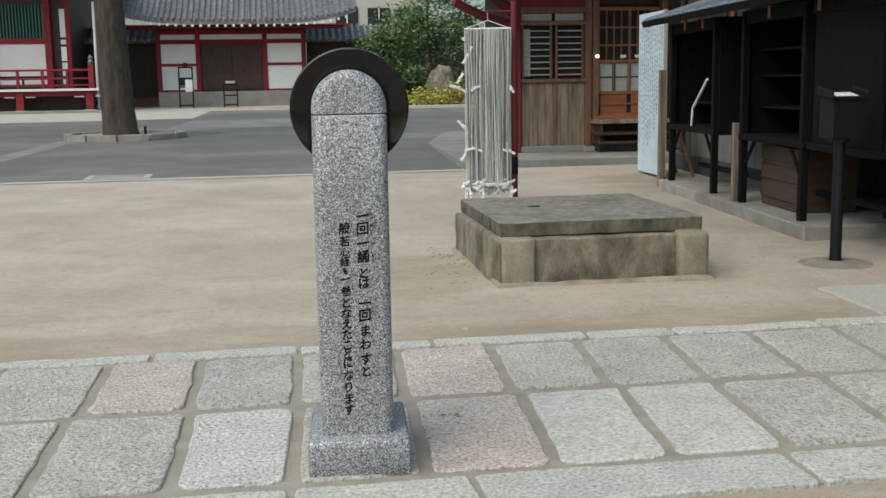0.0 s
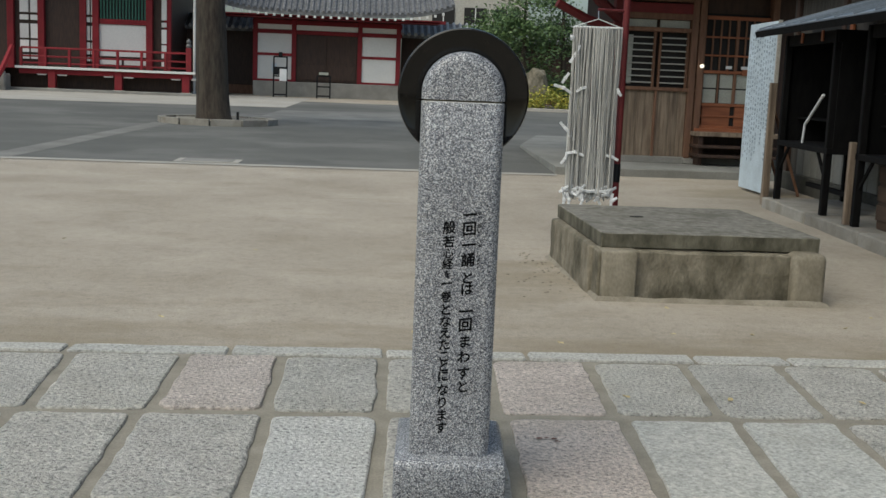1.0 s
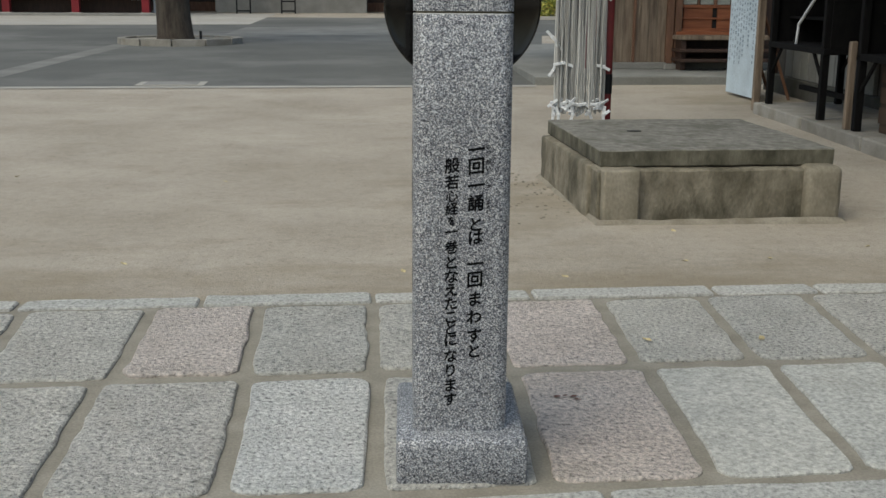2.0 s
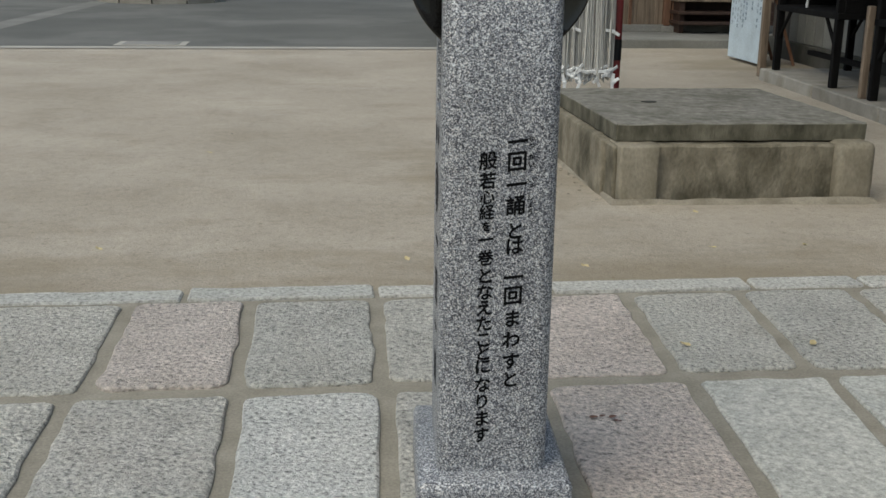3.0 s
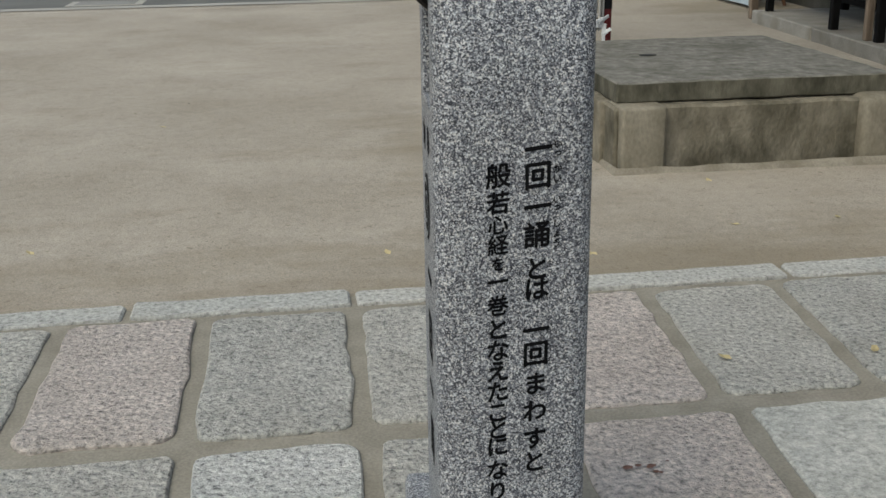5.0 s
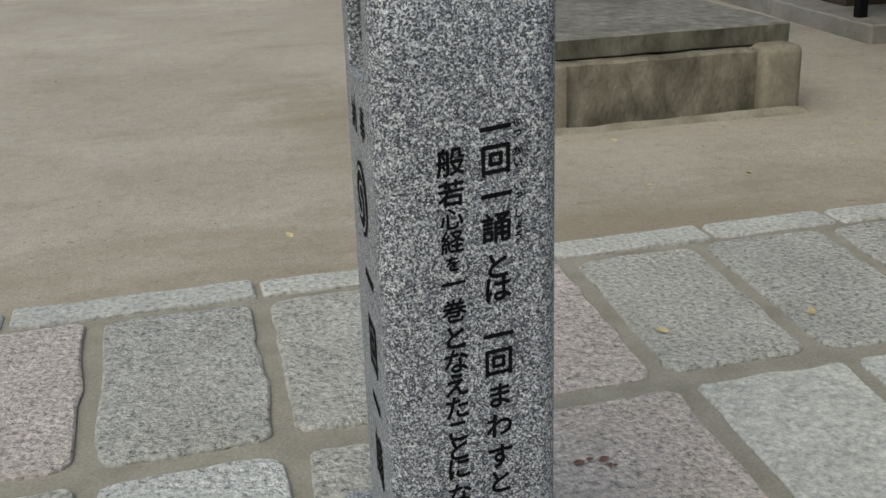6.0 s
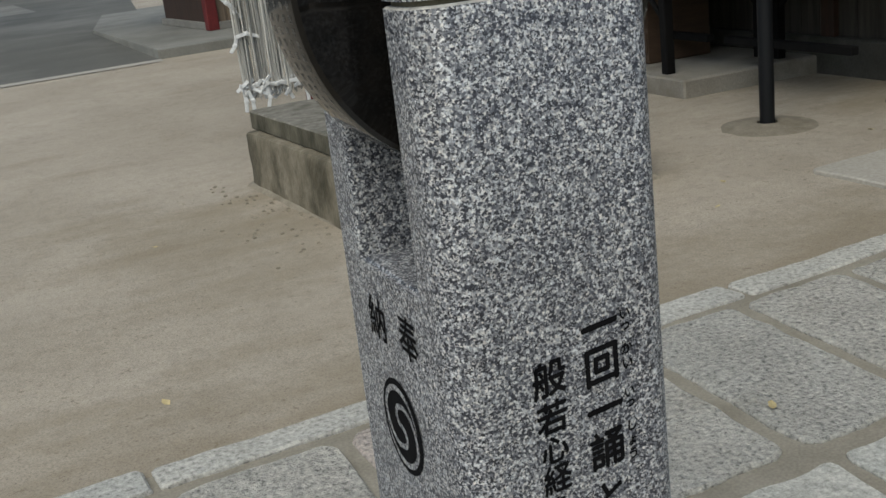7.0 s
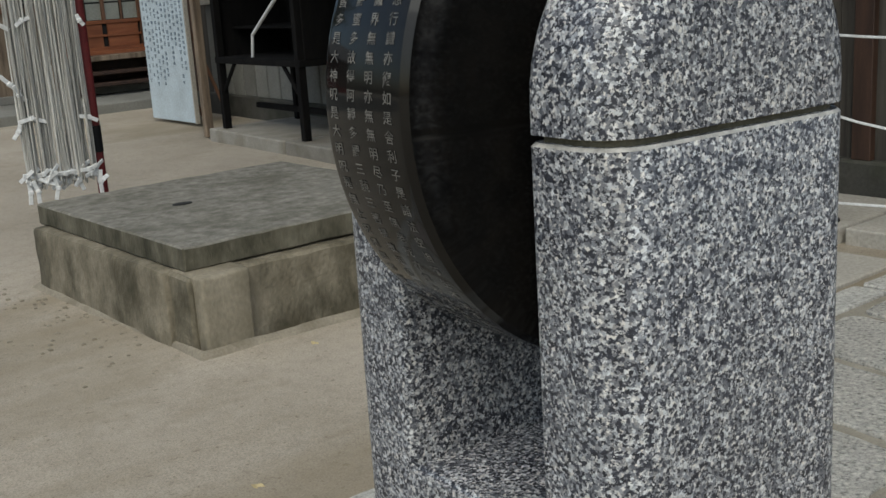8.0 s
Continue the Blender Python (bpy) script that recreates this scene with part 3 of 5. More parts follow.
def build_pillar():
    base = boxed(0.011, 0.367, 3.866, 4.328, 0.0, 0.136, 0.014, seg=2)
    for v in base.verts:
        if v.co.z > 0.12:
            edge = min(v.co.x - 0.011, 0.367 - v.co.x, v.co.y - 3.866, 4.328 - v.co.y)
            v.co.z -= 0.004 if edge < 0.005 else 0
    part("plinth", base, M_GRANITE, pillar, "chamfered granite plinth", smooth=True)
    shaft = bmesh.new()
    prism(shaft, round_rect(PX0, PX1, PY0, PY1, 0.036, 0.036, 8), 0.13, SLOTZ)
    part("shaft", shaft, M_GRANITE, pillar, smooth=True)
    lip = bmesh.new()
    box(lip, PX0 + 0.004, PX1 - 0.004, SLOT0 - 0.001, SLOT1 + 0.001, SLOTZ - 0.02, SLOTZ + 0.003, 0.0025)
    part("slot_floor", lip, M_GRANITE, pillar)
    for name, y0, y1, f, b in (("front_upright", PY0, SLOT0, 0.036, 0.007), ("rear_upright", SLOT1, PY1, 0.007, 0.036)):
        up = bmesh.new()
        prism(up, round_rect(PX0, PX1, y0, y1, f, b, 8), SLOTZ, SEAM - 0.0025, 0.0024)
        upright = part(name, up, M_GRANITE, pillar, smooth=True)
        # sloping chamfer faces get the paler colour as a painted sky highlight
        upright.data.materials.append(M_CHAMFER_LIT)
        upright.data.polygons.foreach_set("material_index", [1 if 0.2 < p.normal.z < 0.95 else 0 for p in upright.data.polygons])
        bed = bmesh.new()
        prism(bed, round_rect(PX0 + 0.007, PX1 - 0.007, y0 + 0.007, y1 - 0.007, max(f - 0.007, 0.004), max(b - 0.007, 0.004), 6), SEAM - 0.004, SEAM + 0.006)
        part("mortar_joint", bed, M_GROUT, upright, "recessed olive-brown mortar joint")
        cap = bmesh.new()
        arch_block(cap, y0, y1, SEAM + 0.0028, f, b)
        part("rounded_cap", cap, M_GRANITE, pillar, smooth=True)
    # the wheel
    cx, cz, R, y0, y1 = 0.187, 1.2755, 0.2065, 4.044, 4.146
    wheel = bmesh.new()
    profile = [(0.0, y0 + 0.004), (R - 0.02, y0 + 0.004), (R - 0.006, y0), (R - 0.001, y0 + 0.004), (R, y0 + 0.009), (R, y1 - 0.009), (R - 0.001, y1 - 0.004), (R - 0.006, y1), (R - 0.02, y1 - 0.004), (0.0, y1 - 0.004)]
    seg = 96
    rings = []
    for r, y in profile:
        if r == 0:
            rings.append([wheel.verts.new((cx, y, cz))])
        else:
            rings.append([wheel.verts.new((cx + r * math.cos(2 * math.pi * i / seg), y, cz + r * math.sin(2 * math.pi * i / seg))) for i in range(seg)])
    for a, b in zip(rings, rings[1:]):
        for i in range(seg):
            j = (i + 1) % seg
            wheel.faces.new([v for v in ((a[0],) if len(a) == 1 else (a[i], a[j]))] + [v for v in ((b[0],) if len(b) == 1 else (b[j], b[i]))])
    disc = part("wheel", wheel, M_BLACK_STONE, pillar, "polished black stone wheel engraved round its rim", smooth=True)
    axle = tubed((cx, SLOT0 - 0.02, cz), (cx, SLOT1 + 0.02, cz), 0.018, seg=16)
    part("axle", axle, M_STEEL, pillar, "steel axle")
    return disc, cx, cz, R, y0, y1


def stroke_mesh(text, cache={}):
    """The outline of one character as (points, faces), about the middle of its square."""
    if text not in cache:
        curve = bpy.data.curves.new("stroke", "FONT")
        curve.body = text
        curve.resolution_u = 1
        curve.offset = 0.008
        ob = bpy.data.objects.new("stroke", curve)
        scene.collection.objects.link(ob)
        bpy.context.view_layer.update()
        me = bpy.data.meshes.new_from_object(ob.evaluated_get(bpy.context.evaluated_depsgraph_get()))
        bpy.data.objects.remove(ob)
        cache[text] = [(v.co.x - 0.5, v.co.y - 0.38) for v in me.vertices], [tuple(p.vertices) for p in me.polygons]
        bpy.data.meshes.remove(me)
    return cache[text]


SUTRA = ("観自在菩薩行深般若波羅蜜多時照見五蘊皆空度一切苦厄舎利子色不異空空不異色色即是空空即是色受想行識亦復如是舎利子是諸法空相不生不滅"
         "不垢不浄不増不減是故空中無色無受想行識無眼耳鼻舌身意無色声香味触法無眼界乃至無意識界無無明亦無無明尽乃至無老死亦無老死尽無苦集滅道"
         "無智亦無得以無所得故菩提薩埵依般若波羅蜜多故心無罣礙無罣礙故無有恐怖遠離一切顛倒夢想究竟涅槃三世諸仏依般若波羅蜜多故得阿耨多羅三藐三"
         "菩提故知般若波羅蜜多是大神呪是大明呪是無上呪是無等等呪能除一切苦真実不虚故説般若波羅蜜多呪")


def engrave_rim(disc, cx, cz, R, y0, y1):
    """The text runs down the rim in four columns, each one mesh; each begins further on in the text."""
    steps, middle = 100, 49
    for c, (word, letter) in enumerate((("復如是", 1), ("明亦無無明尽", 1), ("得阿耨", 1), ("大神呪", 2))):
        bm = bmesh.new()
        yc = y0 + 0.017 + c * (y1 - y0 - 0.034) / 3
        start = SUTRA.index(word) + letter - middle
        for k in range(steps):
            points, faces = stroke_mesh(SUTRA[(start + k) % len(SUTRA)])
            a = radians(176) + (k - middle) * 2 * math.pi / steps
            made = []
            for x, y in points:
                aa = a - y * 0.0095 / R
                made.append(bm.verts.new((cx + (R + 0.0003) * math.cos(aa), yc - x * 0.011, cz + (R + 0.0003) * math.sin(aa))))
            for f in faces:
                bm.faces.new([made[i] for i in f])
        tagged(part("engraved_column", bm, M_CARVED, disc, "column of small pale engraved characters"), kind="stuff")


engrave_rim(*build_pillar())


def glyph(parent, text, where, size, right, up, out, name="character", bold=0.0, weight=0.022):
    """One character as a thin mesh on a face, centred at where."""
    curve = bpy.data.curves.new(name, "FONT")
    curve.body = text
    curve.offset = 0.0 if text in "般若心経誦巻納奉" else bold
    curve.resolution_u = 3
    ob = bpy.data.objects.new(name, curve)
    scene.collection.objects.link(ob)
    bpy.context.view_layer.update()
    me = bpy.data.meshes.new_from_object(ob.evaluated_get(bpy.context.evaluated_depsgraph_get()))
    bpy.data.objects.remove(ob)
    bm = bmesh.new()
    bm.from_mesh(me)
    bpy.data.meshes.remove(me)
    right, up, out = Vector(right), Vector(up), Vector(out)
    for v in bm.verts:
        v.co = Vector(((v.co.x - 0.5) * size, (v.co.y - 0.38) * size, 0))
    strokes = bm.verts[:] + bm.edges[:] + bm.faces[:]
    w = size * weight
    for k, (dx, dy) in enumerate(((w, 0), (-w, 0), (0, w * 1.3), (0, -w * 1.3))):
        again = bmesh.ops.duplicate(bm, geom=strokes)["geom"]
        for v in again:
            if isinstance(v, bmesh.types.BMVert):
                v.co += Vector((dx, dy, 0.00008 * (k + 1)))
    for v in bm.verts:
        v.co = Vector(where) + right * v.co.x + up * v.co.y + out * (0.0009 + v.co.z)
    return part(name, bm, M_INK, parent)


def inscribe():
    across, up, out = (1, 0, 0), (0, 0, 1), (0, -1, 0)
    lean = (0.99, 0, 0.12)
    first = list(zip("一回一誦とは", (0.912, 0.869, 0.818, 0.772, 0.715, 0.680))) + list(zip("一回まわすと", (0.608, 0.566, 0.512, 0.462, 0.410, 0.366)))
    for ch, z in first:
        size = 0.046 if ch in "一回誦" else 0.043
        glyph(pillar, ch, (0.2205, PY0, z), size, lean, up, out, bold=0.004)
    second = zip("般若心経を一巻となえたことになります", (0.870, 0.826, 0.790, 0.756, 0.724, 0.694, 0.653, 0.612, 0.574, 0.537, 0.500, 0.462, 0.430, 0.398, 0.353, 0.312, 0.270, 0.229))
    for ch, z in second:
        size = {"般": 0.042, "若": 0.039, "心": 0.034, "経": 0.035, "を": 0.025, "巻": 0.037, "一": 0.036}.get(ch, 0.0405)
        glyph(pillar, ch, (0.1575, PY0, z), size, lean, up, out, bold=0.004)
    for ch, z in zip("いっかいいっしょう", (0.918, 0.905, 0.879, 0.862, 0.829, 0.817, 0.790, 0.773, 0.756)):
        glyph(pillar, ch, (0.2515, PY0, z), 0.0145, lean, up, out, "small_character", bold=0.0, weight=0.03)
    # the side face: two characters, a round crest and four characters below it
    across, out = (0, -1, 0), (-1, 0, 0)
    glyph(pillar, "納", (PX0, 4.147, 0.897), 0.056, across, up, out, bold=0.0, weight=0.010)
    glyph(pillar, "奉", (PX0, 4.053, 0.9), 0.056, across, up, out, bold=0.0, weight=0.010)
    for ch, z in zip("一回一誦", (0.655, 0.545, 0.445, 0.345)):
        glyph(pillar, ch, (PX0, 4.075, z), 0.088, across, up, out, bold=0.012)
    # a black disc with a pale line left standing in it: two arms wind from the middle out and along the rim
    cy, cz, n, R, q = 4.108, 0.774, 48, 0.0475, 0.0125

    def put(bm, u, v, lift):
        return bm.verts.new((PX0 - lift, cy - u, cz + v))

    crest = bmesh.new()
    crest.faces.new([put(crest, 0.0585 * math.cos(2 * math.pi * i / n), 0.0585 * math.sin(2 * math.pi * i / n), 0.0012) for i in range(n)])
    disc = part("crest", crest, M_INK, pillar, "round black crest with a pale winding line")
    for side in (1, -1):
        line, last = bmesh.new(), None
        for i in range(45):
            k = i / 44
            if k < 0.2:
                a = -math.pi / 2 - math.pi * k / 0.2
                u, v, tx, ty = q * math.cos(a), q + q * math.sin(a), math.cos(a), math.sin(a)
            else:
                w = (k - 0.2) / 0.8
                a = math.pi / 2 - 4.6 * w
                far = min(R, 2 * q + (R - 2 * q) * w / 0.42)
                u, v, tx, ty = far * math.cos(a), far * math.sin(a), math.cos(a), math.sin(a)
            w = 0.0036 if k < 0.8 else 0.0036 * (1.02 - k) / 0.22
            pair = (put(line, side * (u + tx * w), side * (v + ty * w), 0.0022), put(line, side * (u - tx * w), side * (v - ty * w), 0.0022))
            if last:
                line.faces.new((last[0], pair[0], pair[1], last[1]))
            last = pair
        part("winding_line", line, M_GRANITE, disc, "pale granite line")


inscribe()


# ---- the concrete cover block ----
def worn(bm, cuts, amount):
    """Cuts the faces of a block finer and roughens its surface and edges."""
    bmesh.ops.subdivide_edges(bm, edges=[e for e in bm.edges if e.calc_length() > 0.15], cuts=cuts, use_grid_fill=True)
    for v in bm.verts:
        v.co += amount * Vector((noise.noise(v.co * 9), noise.noise(v.co * 9 + Vector((7, 0, 0))), noise.noise(v.co * 9 + Vector((0, 9, 0)))))
    return bm


def build_block():
    b = thing("well_cover_block", (2.17, 8.2, -0.01), "low mossy concrete block with a flat slab lid", "concrete block")
    lid = bmesh.new()
    box(lid, 1.412, 2.842, 7.372, 8.93, 0.311, 0.412, 0.007)
    slab = part("lid_slab", worn(lid, 18, 0.0045), M_CONCRETE_LID, b, "grey worn lid slab with a lifting hole and stained, shade-darkened edges")
    # every face that does not look up gets the stained and shade-darkened colour
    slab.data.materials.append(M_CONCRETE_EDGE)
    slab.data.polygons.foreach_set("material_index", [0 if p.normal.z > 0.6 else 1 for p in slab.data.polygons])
    bmesh_ = bmesh.new()
    box(bmesh_, 1.385, 2.82, 7.305, 8.89, -0.05, 0.304, 0.012)
    part("body", worn(bmesh_, 14, 0.008), M_CONCRETE_MOSSY, b, "stained concrete sides")
    for x0, x1, top, r in ((1.405, 1.625, 0.312, 0.015), (2.63, 2.85, 0.322, 0.04)):
        p = bmesh.new()
        box(p, x0, x1, 7.235, 7.48, -0.05, top, r, seg=3)
        part("corner_post", worn(p, 4, 0.006), M_CONCRETE_POST, b, "lighter concrete corner post", smooth=True)
    box_ = bmesh.new()
    box(box_, 1.36, 1.53, 7.47, 8.90, -0.05, 0.309, 0.02, seg=2)
    part("side_wall", worn(box_, 12, 0.008), M_CONCRETE_MOSSY, b, smooth=True)
    hole = bmesh.new()
    pts = [(1.854 + 0.05 * math.cos(2 * math.pi * i / 20), 8.233 + 0.032 * math.sin(2 * math.pi * i / 20)) for i in range(20)]
    prism(hole, pts, 0.404, 0.4165)
    drift = thing("soil_drift", (2.17, 8.1, -0.01), "brown soil drifted against the concrete block", "soil", kind="stuff")
    soil = bmesh.new()
    dr = random.Random(17)
    rings = []
    outline = []
    for (xa, ya), (xb, yb) in zip(((1.37, 7.22), (2.86, 7.22), (2.86, 8.92), (1.355, 8.92)), ((2.86, 7.22), (2.86, 8.92), (1.355, 8.92), (1.37, 7.22))):
        outline += [(xa + (xb - xa) * k / 16, ya + (yb - ya) * k / 16) for k in range(16)]
    for k, z in ((0.98, 0.022), (0.996, 0.016), (1.012, 0.002), (1.035, -0.02)):
        ring = []
        for x, y in outline:
            kk = k + (0.025 * noise.noise((x * 4, y * 4, k)) if k > 1.01 else 0)
            ring.append(soil.verts.new((2.11 + (x - 2.11) * kk, 8.07 + (y - 8.07) * kk, z + 0.01 * noise.noise((x * 6, y * 6, 1)))))
        rings.append(ring)
    for a, b2 in zip(rings, rings[1:]):
        for q in range(len(a)):
            soil.faces.new((a[q], a[(q + 1) % len(a)], b2[(q + 1) % len(a)], b2[q]))
    part("soil", soil, M_SOIL, drift, smooth=True)
    for _ in range(80):
        x, y, e = 1.34 - abs(dr.gauss(0, 0.2)), dr.uniform(7.2, 9.1), dr.uniform(0.003, 0.011)
        clod = bmesh.new()
        box(clod, x - e, x + e, y - e * 0.8, y + e * 0.8, -0.012, -0.008 + e * 0.8, e * 0.3)
        part("clod", clod, M_SOIL, drift)
    # a solid disc on the lid; the hole's shade is only its colour
    part("lifting_hole", hole, M_DARK, b, "lifting hole drawn as a near-black disc")


build_block()


# ---- the rack of cords with tied paper fortunes ----
def build_rack():
    r = random.Random(3)
    rack = thing("fortune_cord_rack", (1.98, 9.46, -0.02), "red pole with hanging grey cords and tied white paper fortunes", "rack")
    part("pole", tubed((1.985, 9.47, -0.05), (1.985, 9.47, 2.02), 0.028, seg=14), M_RED_DARK, rack, "dark red painted pole", smooth=True)
    part("band", tubed((1.985, 9.47, 0.55), (1.985, 9.47, 0.70), 0.031, seg=14), M_BLACKMETAL, rack, "black band", smooth=True)
    part("arm", tubed((1.985, 9.47, 1.93), (1.74, 9.42, 1.93), 0.012, seg=8), M_RED_DARK, rack, smooth=True)
    part("hook", tubed((1.745, 9.42, 1.93), (1.745, 9.40, 1.855), 0.004, seg=6), M_STEEL, rack)
    part("bar", tubed((1.545, 9.40, 1.785), (1.945, 9.40, 1.79), 0.009, seg=8), M_PAPER, rack, "white hanging bar")
    for x in (1.555, 1.935):
        part("wire", tubed((x, 9.40, 1.79), (1.745, 9.40, 1.855), 0.004, seg=6), M_PAPER, rack)
    n = 84
    for i in range(n):
        x = 1.55 + 0.39 * i / (n - 1) + r.uniform(-0.003, 0.003)
        y = 9.40 + r.uniform(-0.03, 0.03)
        length = r.uniform(1.28, 1.40)
        pts, radii = [], []
        drift = r.uniform(-0.012, 0.012)
        for k in range(9):
            t = k / 8
            pts.append((x + drift * t + 0.004 * math.sin(7 * t + i), y + 0.006 * math.sin(5 * t + i * 2), 1.785 - length * t))
            radii.append(0.0058 + 0.0016 * math.sin(9 * t + i))
        part("cord", lathe_path(bmesh.new(), pts, radii, 5), M_ROPE, rack)

    def paper(c, length, turn_, tilt, name="tied_paper"):
        bm = bmesh.new()
        m = Matrix.Translation(c) @ Euler((tilt, turn_, r.uniform(-0.5, 0.5))).to_matrix().to_4x4()
        box(bm, -length / 2, -0.008, -0.004, 0.004, -0.011, 0.011, 0.002, m)
        box(bm, 0.008, length / 2, -0.004, 0.004, -0.012, 0.010, 0.002, m @ pose(0, 0, 0, 0, r.uniform(-35, 35), 0))
        box(bm, -0.012, 0.012, -0.009, 0.009, -0.014, 0.014, 0.004, m)
        part(name, bm, M_PAPER, rack, "knotted white paper strip")

    for x, z, l, a in ((1.57, 1.57, 0.16, -1.0), (1.50, 1.38, 0.1, -1.0), (1.49, 1.30, 0.17, 0.25), (1.63, 1.30, 0.1, -0.6), (1.52, 0.98, 0.13, 0.8), (1.56, 0.92, 0.12, 1.1),
                       (1.61, 0.79, 0.17, -0.15), (1.92, 0.76, 0.11, 0.2), (1.53, 0.73, 0.1, -0.9), (1.94, 1.28, 0.07, 1.2), (1.54, 1.70, 0.05, 0.3)):
        paper((x, 9.375, z), l, a, r.uniform(-0.3, 0.3))
    for i in range(26):
        x = 1.53 + 0.42 * i / 25 + r.uniform(-0.012, 0.012)
        paper((x, 9.38 + r.uniform(-0.03, 0.03), r.uniform(0.41, 0.50)), r.uniform(0.06, 0.12), r.uniform(-1.4, 1.4), r.uniform(-0.5, 0.5))
    for x in (1.54, 1.58, 1.69, 1.93):
        paper((x, 9.36, 0.40), 0.13, r.uniform(0.9, 2.0), 0.1)


build_rack()


# ---- the signboard ----
def build_sign():
    s = thing("signboard", (5.17, 14.95, -0.02), "tall white signboard with columns of blue-grey writing", "signboard")
    top, x = 2.24, 5.16
    m = Matrix.Translation((x, 14.92, 0)) @ pose(0, 0, 0, 0, 0, -2)
    part("board", boxed(-0.02, 0.02, -0.56, 0.56, 0.03, top, 0.004, m), M_SIGN, s, "white painted board")
    part("edge_strip", boxed(-0.026, 0.026, -0.58, -0.56, 0.02, top + 0.01, 0.003, m), M_CONCRETE_PALE, s, "pale wooden edge")
    r = random.Random(8)
    bm = bmesh.new()
    for c in range(11):
        y = 0.48 - c * 0.096
        z = top - 0.12 - (0.0 if c % 3 else 0.1)
        end = r.uniform(0.25, 1.0)
        while z > end:
            h = r.uniform(0.03, 0.05)
            for k in range(3):
                w = r.uniform(0.01, 0.024)
                zz = z - h * k / 3
                box(bm, -0.0245, -0.0205, y - w, y + w, zz - 0.006, zz, 0, m)
            z -= h + r.choice((0.02, 0.022, 0.03, 0.06))
    tagged(part("writing", bm, M_SIGNINK, s, "columns of small blue-grey writing"), kind="stuff")
    for y in (-0.35, 0.35):
        part("rear_stay", tubed(m @ Vector((0.02, y, 1.3)), m @ Vector((0.5, y, 0.0)), 0.02, seg=8), M_WOOD_BROWN, s)


build_sign()


# ---- the offering stalls ----
STALL_TURN = pose(4.46, 11.3, 0, 0, 0, -4.5)


def stall_platform():
    p = thing("stall_platform", (5.0, 11.3, -0.02), "low grey concrete platform under the black stalls", "platform", kind="structure")
    for y0, y1 in ((1.85, 0.3), (0.28, -1.2), (-1.22, -2.62)):
        part("platform_block", boxed(0.02, 1.6, y1, y0, -0.06, 0.115, 0.012, STALL_TURN), M_CONCRETE, p)


stall_platform()


def stall(y0, y1, shelves, front_panel=False):
    """A black open-fronted stall on trestle legs, between y0 and y1 of the row."""
    mid = STALL_TURN @ Vector((0.5, (y0 + y1) / 2, 0.115))
    s = thing("offering_stall", tuple(mid), "near-black wooden stall on trestle legs with an open front", "stall", turn=-4.5, group="offering stalls")
    W = STALL_TURN
    part("tray", boxed(0.1, 0.95, y0, y1, 0.74, 0.80, 0.006, W), M_BLACKWOOD, s)
    part("back_panel", boxed(0.9, 0.94, y0, y1, 0.80, 2.0, 0, W), M_BLACKWOOD, s)
    for y in (y0, y1 - 0.035):
        part("side_panel", boxed(0.16, 0.9, y, y + 0.035, 0.80, 1.98, 0, W), M_BLACKWOOD, s)
    for z in shelves:
        part("shelf", boxed(0.3, 0.9, y0 + 0.04, y1 - 0.04, z, z + 0.02, 0, W), M_BLACKWOOD, s)
    part("head_beam", boxed(0.12, 0.17, y0, y1, 1.86, 1.98, 0.004, W), M_BLACKWOOD, s)
    if front_panel:
        part("front_panel", boxed(0.13, 0.16, y0 + 0.04, y1 - 0.04, 0.8, 1.86, 0.004, W), M_BLACKWOOD, s, "dull black front panel")
    for x in (0.88,) if front_panel else (0.1, 0.88):
        for y in (y0 + 0.02, y1 - 0.09):
            part("leg", boxed(x, x + 0.07, y, y + 0.07, 0.113, 0.745 if x > 0.5 else 1.98, 0.006, W), M_BLACKWOOD, s)
            d = 1 if y < (y0 + y1) / 2 else -1
            p, q = W @ Vector((x + 0.035, y + 0.035, 0.45)), W @ Vector((x + 0.035, y + 0.035 + d * 0.3, 0.74))
            part("brace", tubed(p, q, 0.02, seg=6), M_BLACKWOOD, s)
    part("stretcher", boxed(0.46, 0.52, y0 + 0.05, y1 - 0.05, 0.28, 0.33, 0.004, W), M_BLACKWOOD, s)
    return s


stall(0.03, 1.72, (1.05,))
stall(-2.34, -0.75, (1.05, 1.35, 1.6))
stall(-3.7, -2.42, (1.2,), True)


def stall_roof():
    W = STALL_TURN
    r = thing("stall_roof", tuple(W @ Vector((0.5, 0, 1.98))), "blue-grey sheet metal lean-to roof over the black stalls", "roof", turn=-4.5)
    bm = bmesh.new()
    slope = W @ pose(-0.12, 0, 2.04, 0, -17, 0)
    box(bm, 0, 1.35, -4.1, 2.15, 0.0, 0.018, 0.003, slope)
    part("sheet", bm, M_BLUEROOF, r)
    for i in range(13):
        y = -4.0 + i * 0.5
        part("seam", boxed(0.0, 1.35, y, y + 0.02, 0.018, 0.034, 0.003, slope), M_BLUEROOF, r)
    part("eave_board", boxed(-0.02, 0.03, -4.1, 2.15, -0.07, 0.0, 0.003, slope), M_BLACKWOOD, r)
    part("rear_wall_plate", boxed(1.2, 1.3, -4.1, 2.15, 1.98, 2.4, 0.003, W), M_BLACKWOOD, r)
    for y in (-4.05, 2.03):
        part("rafter", boxed(0.02, 1.3, y, y + 0.06, -0.08, 0.0, 0.003, slope), M_BLACKWOOD, r)


stall_roof()


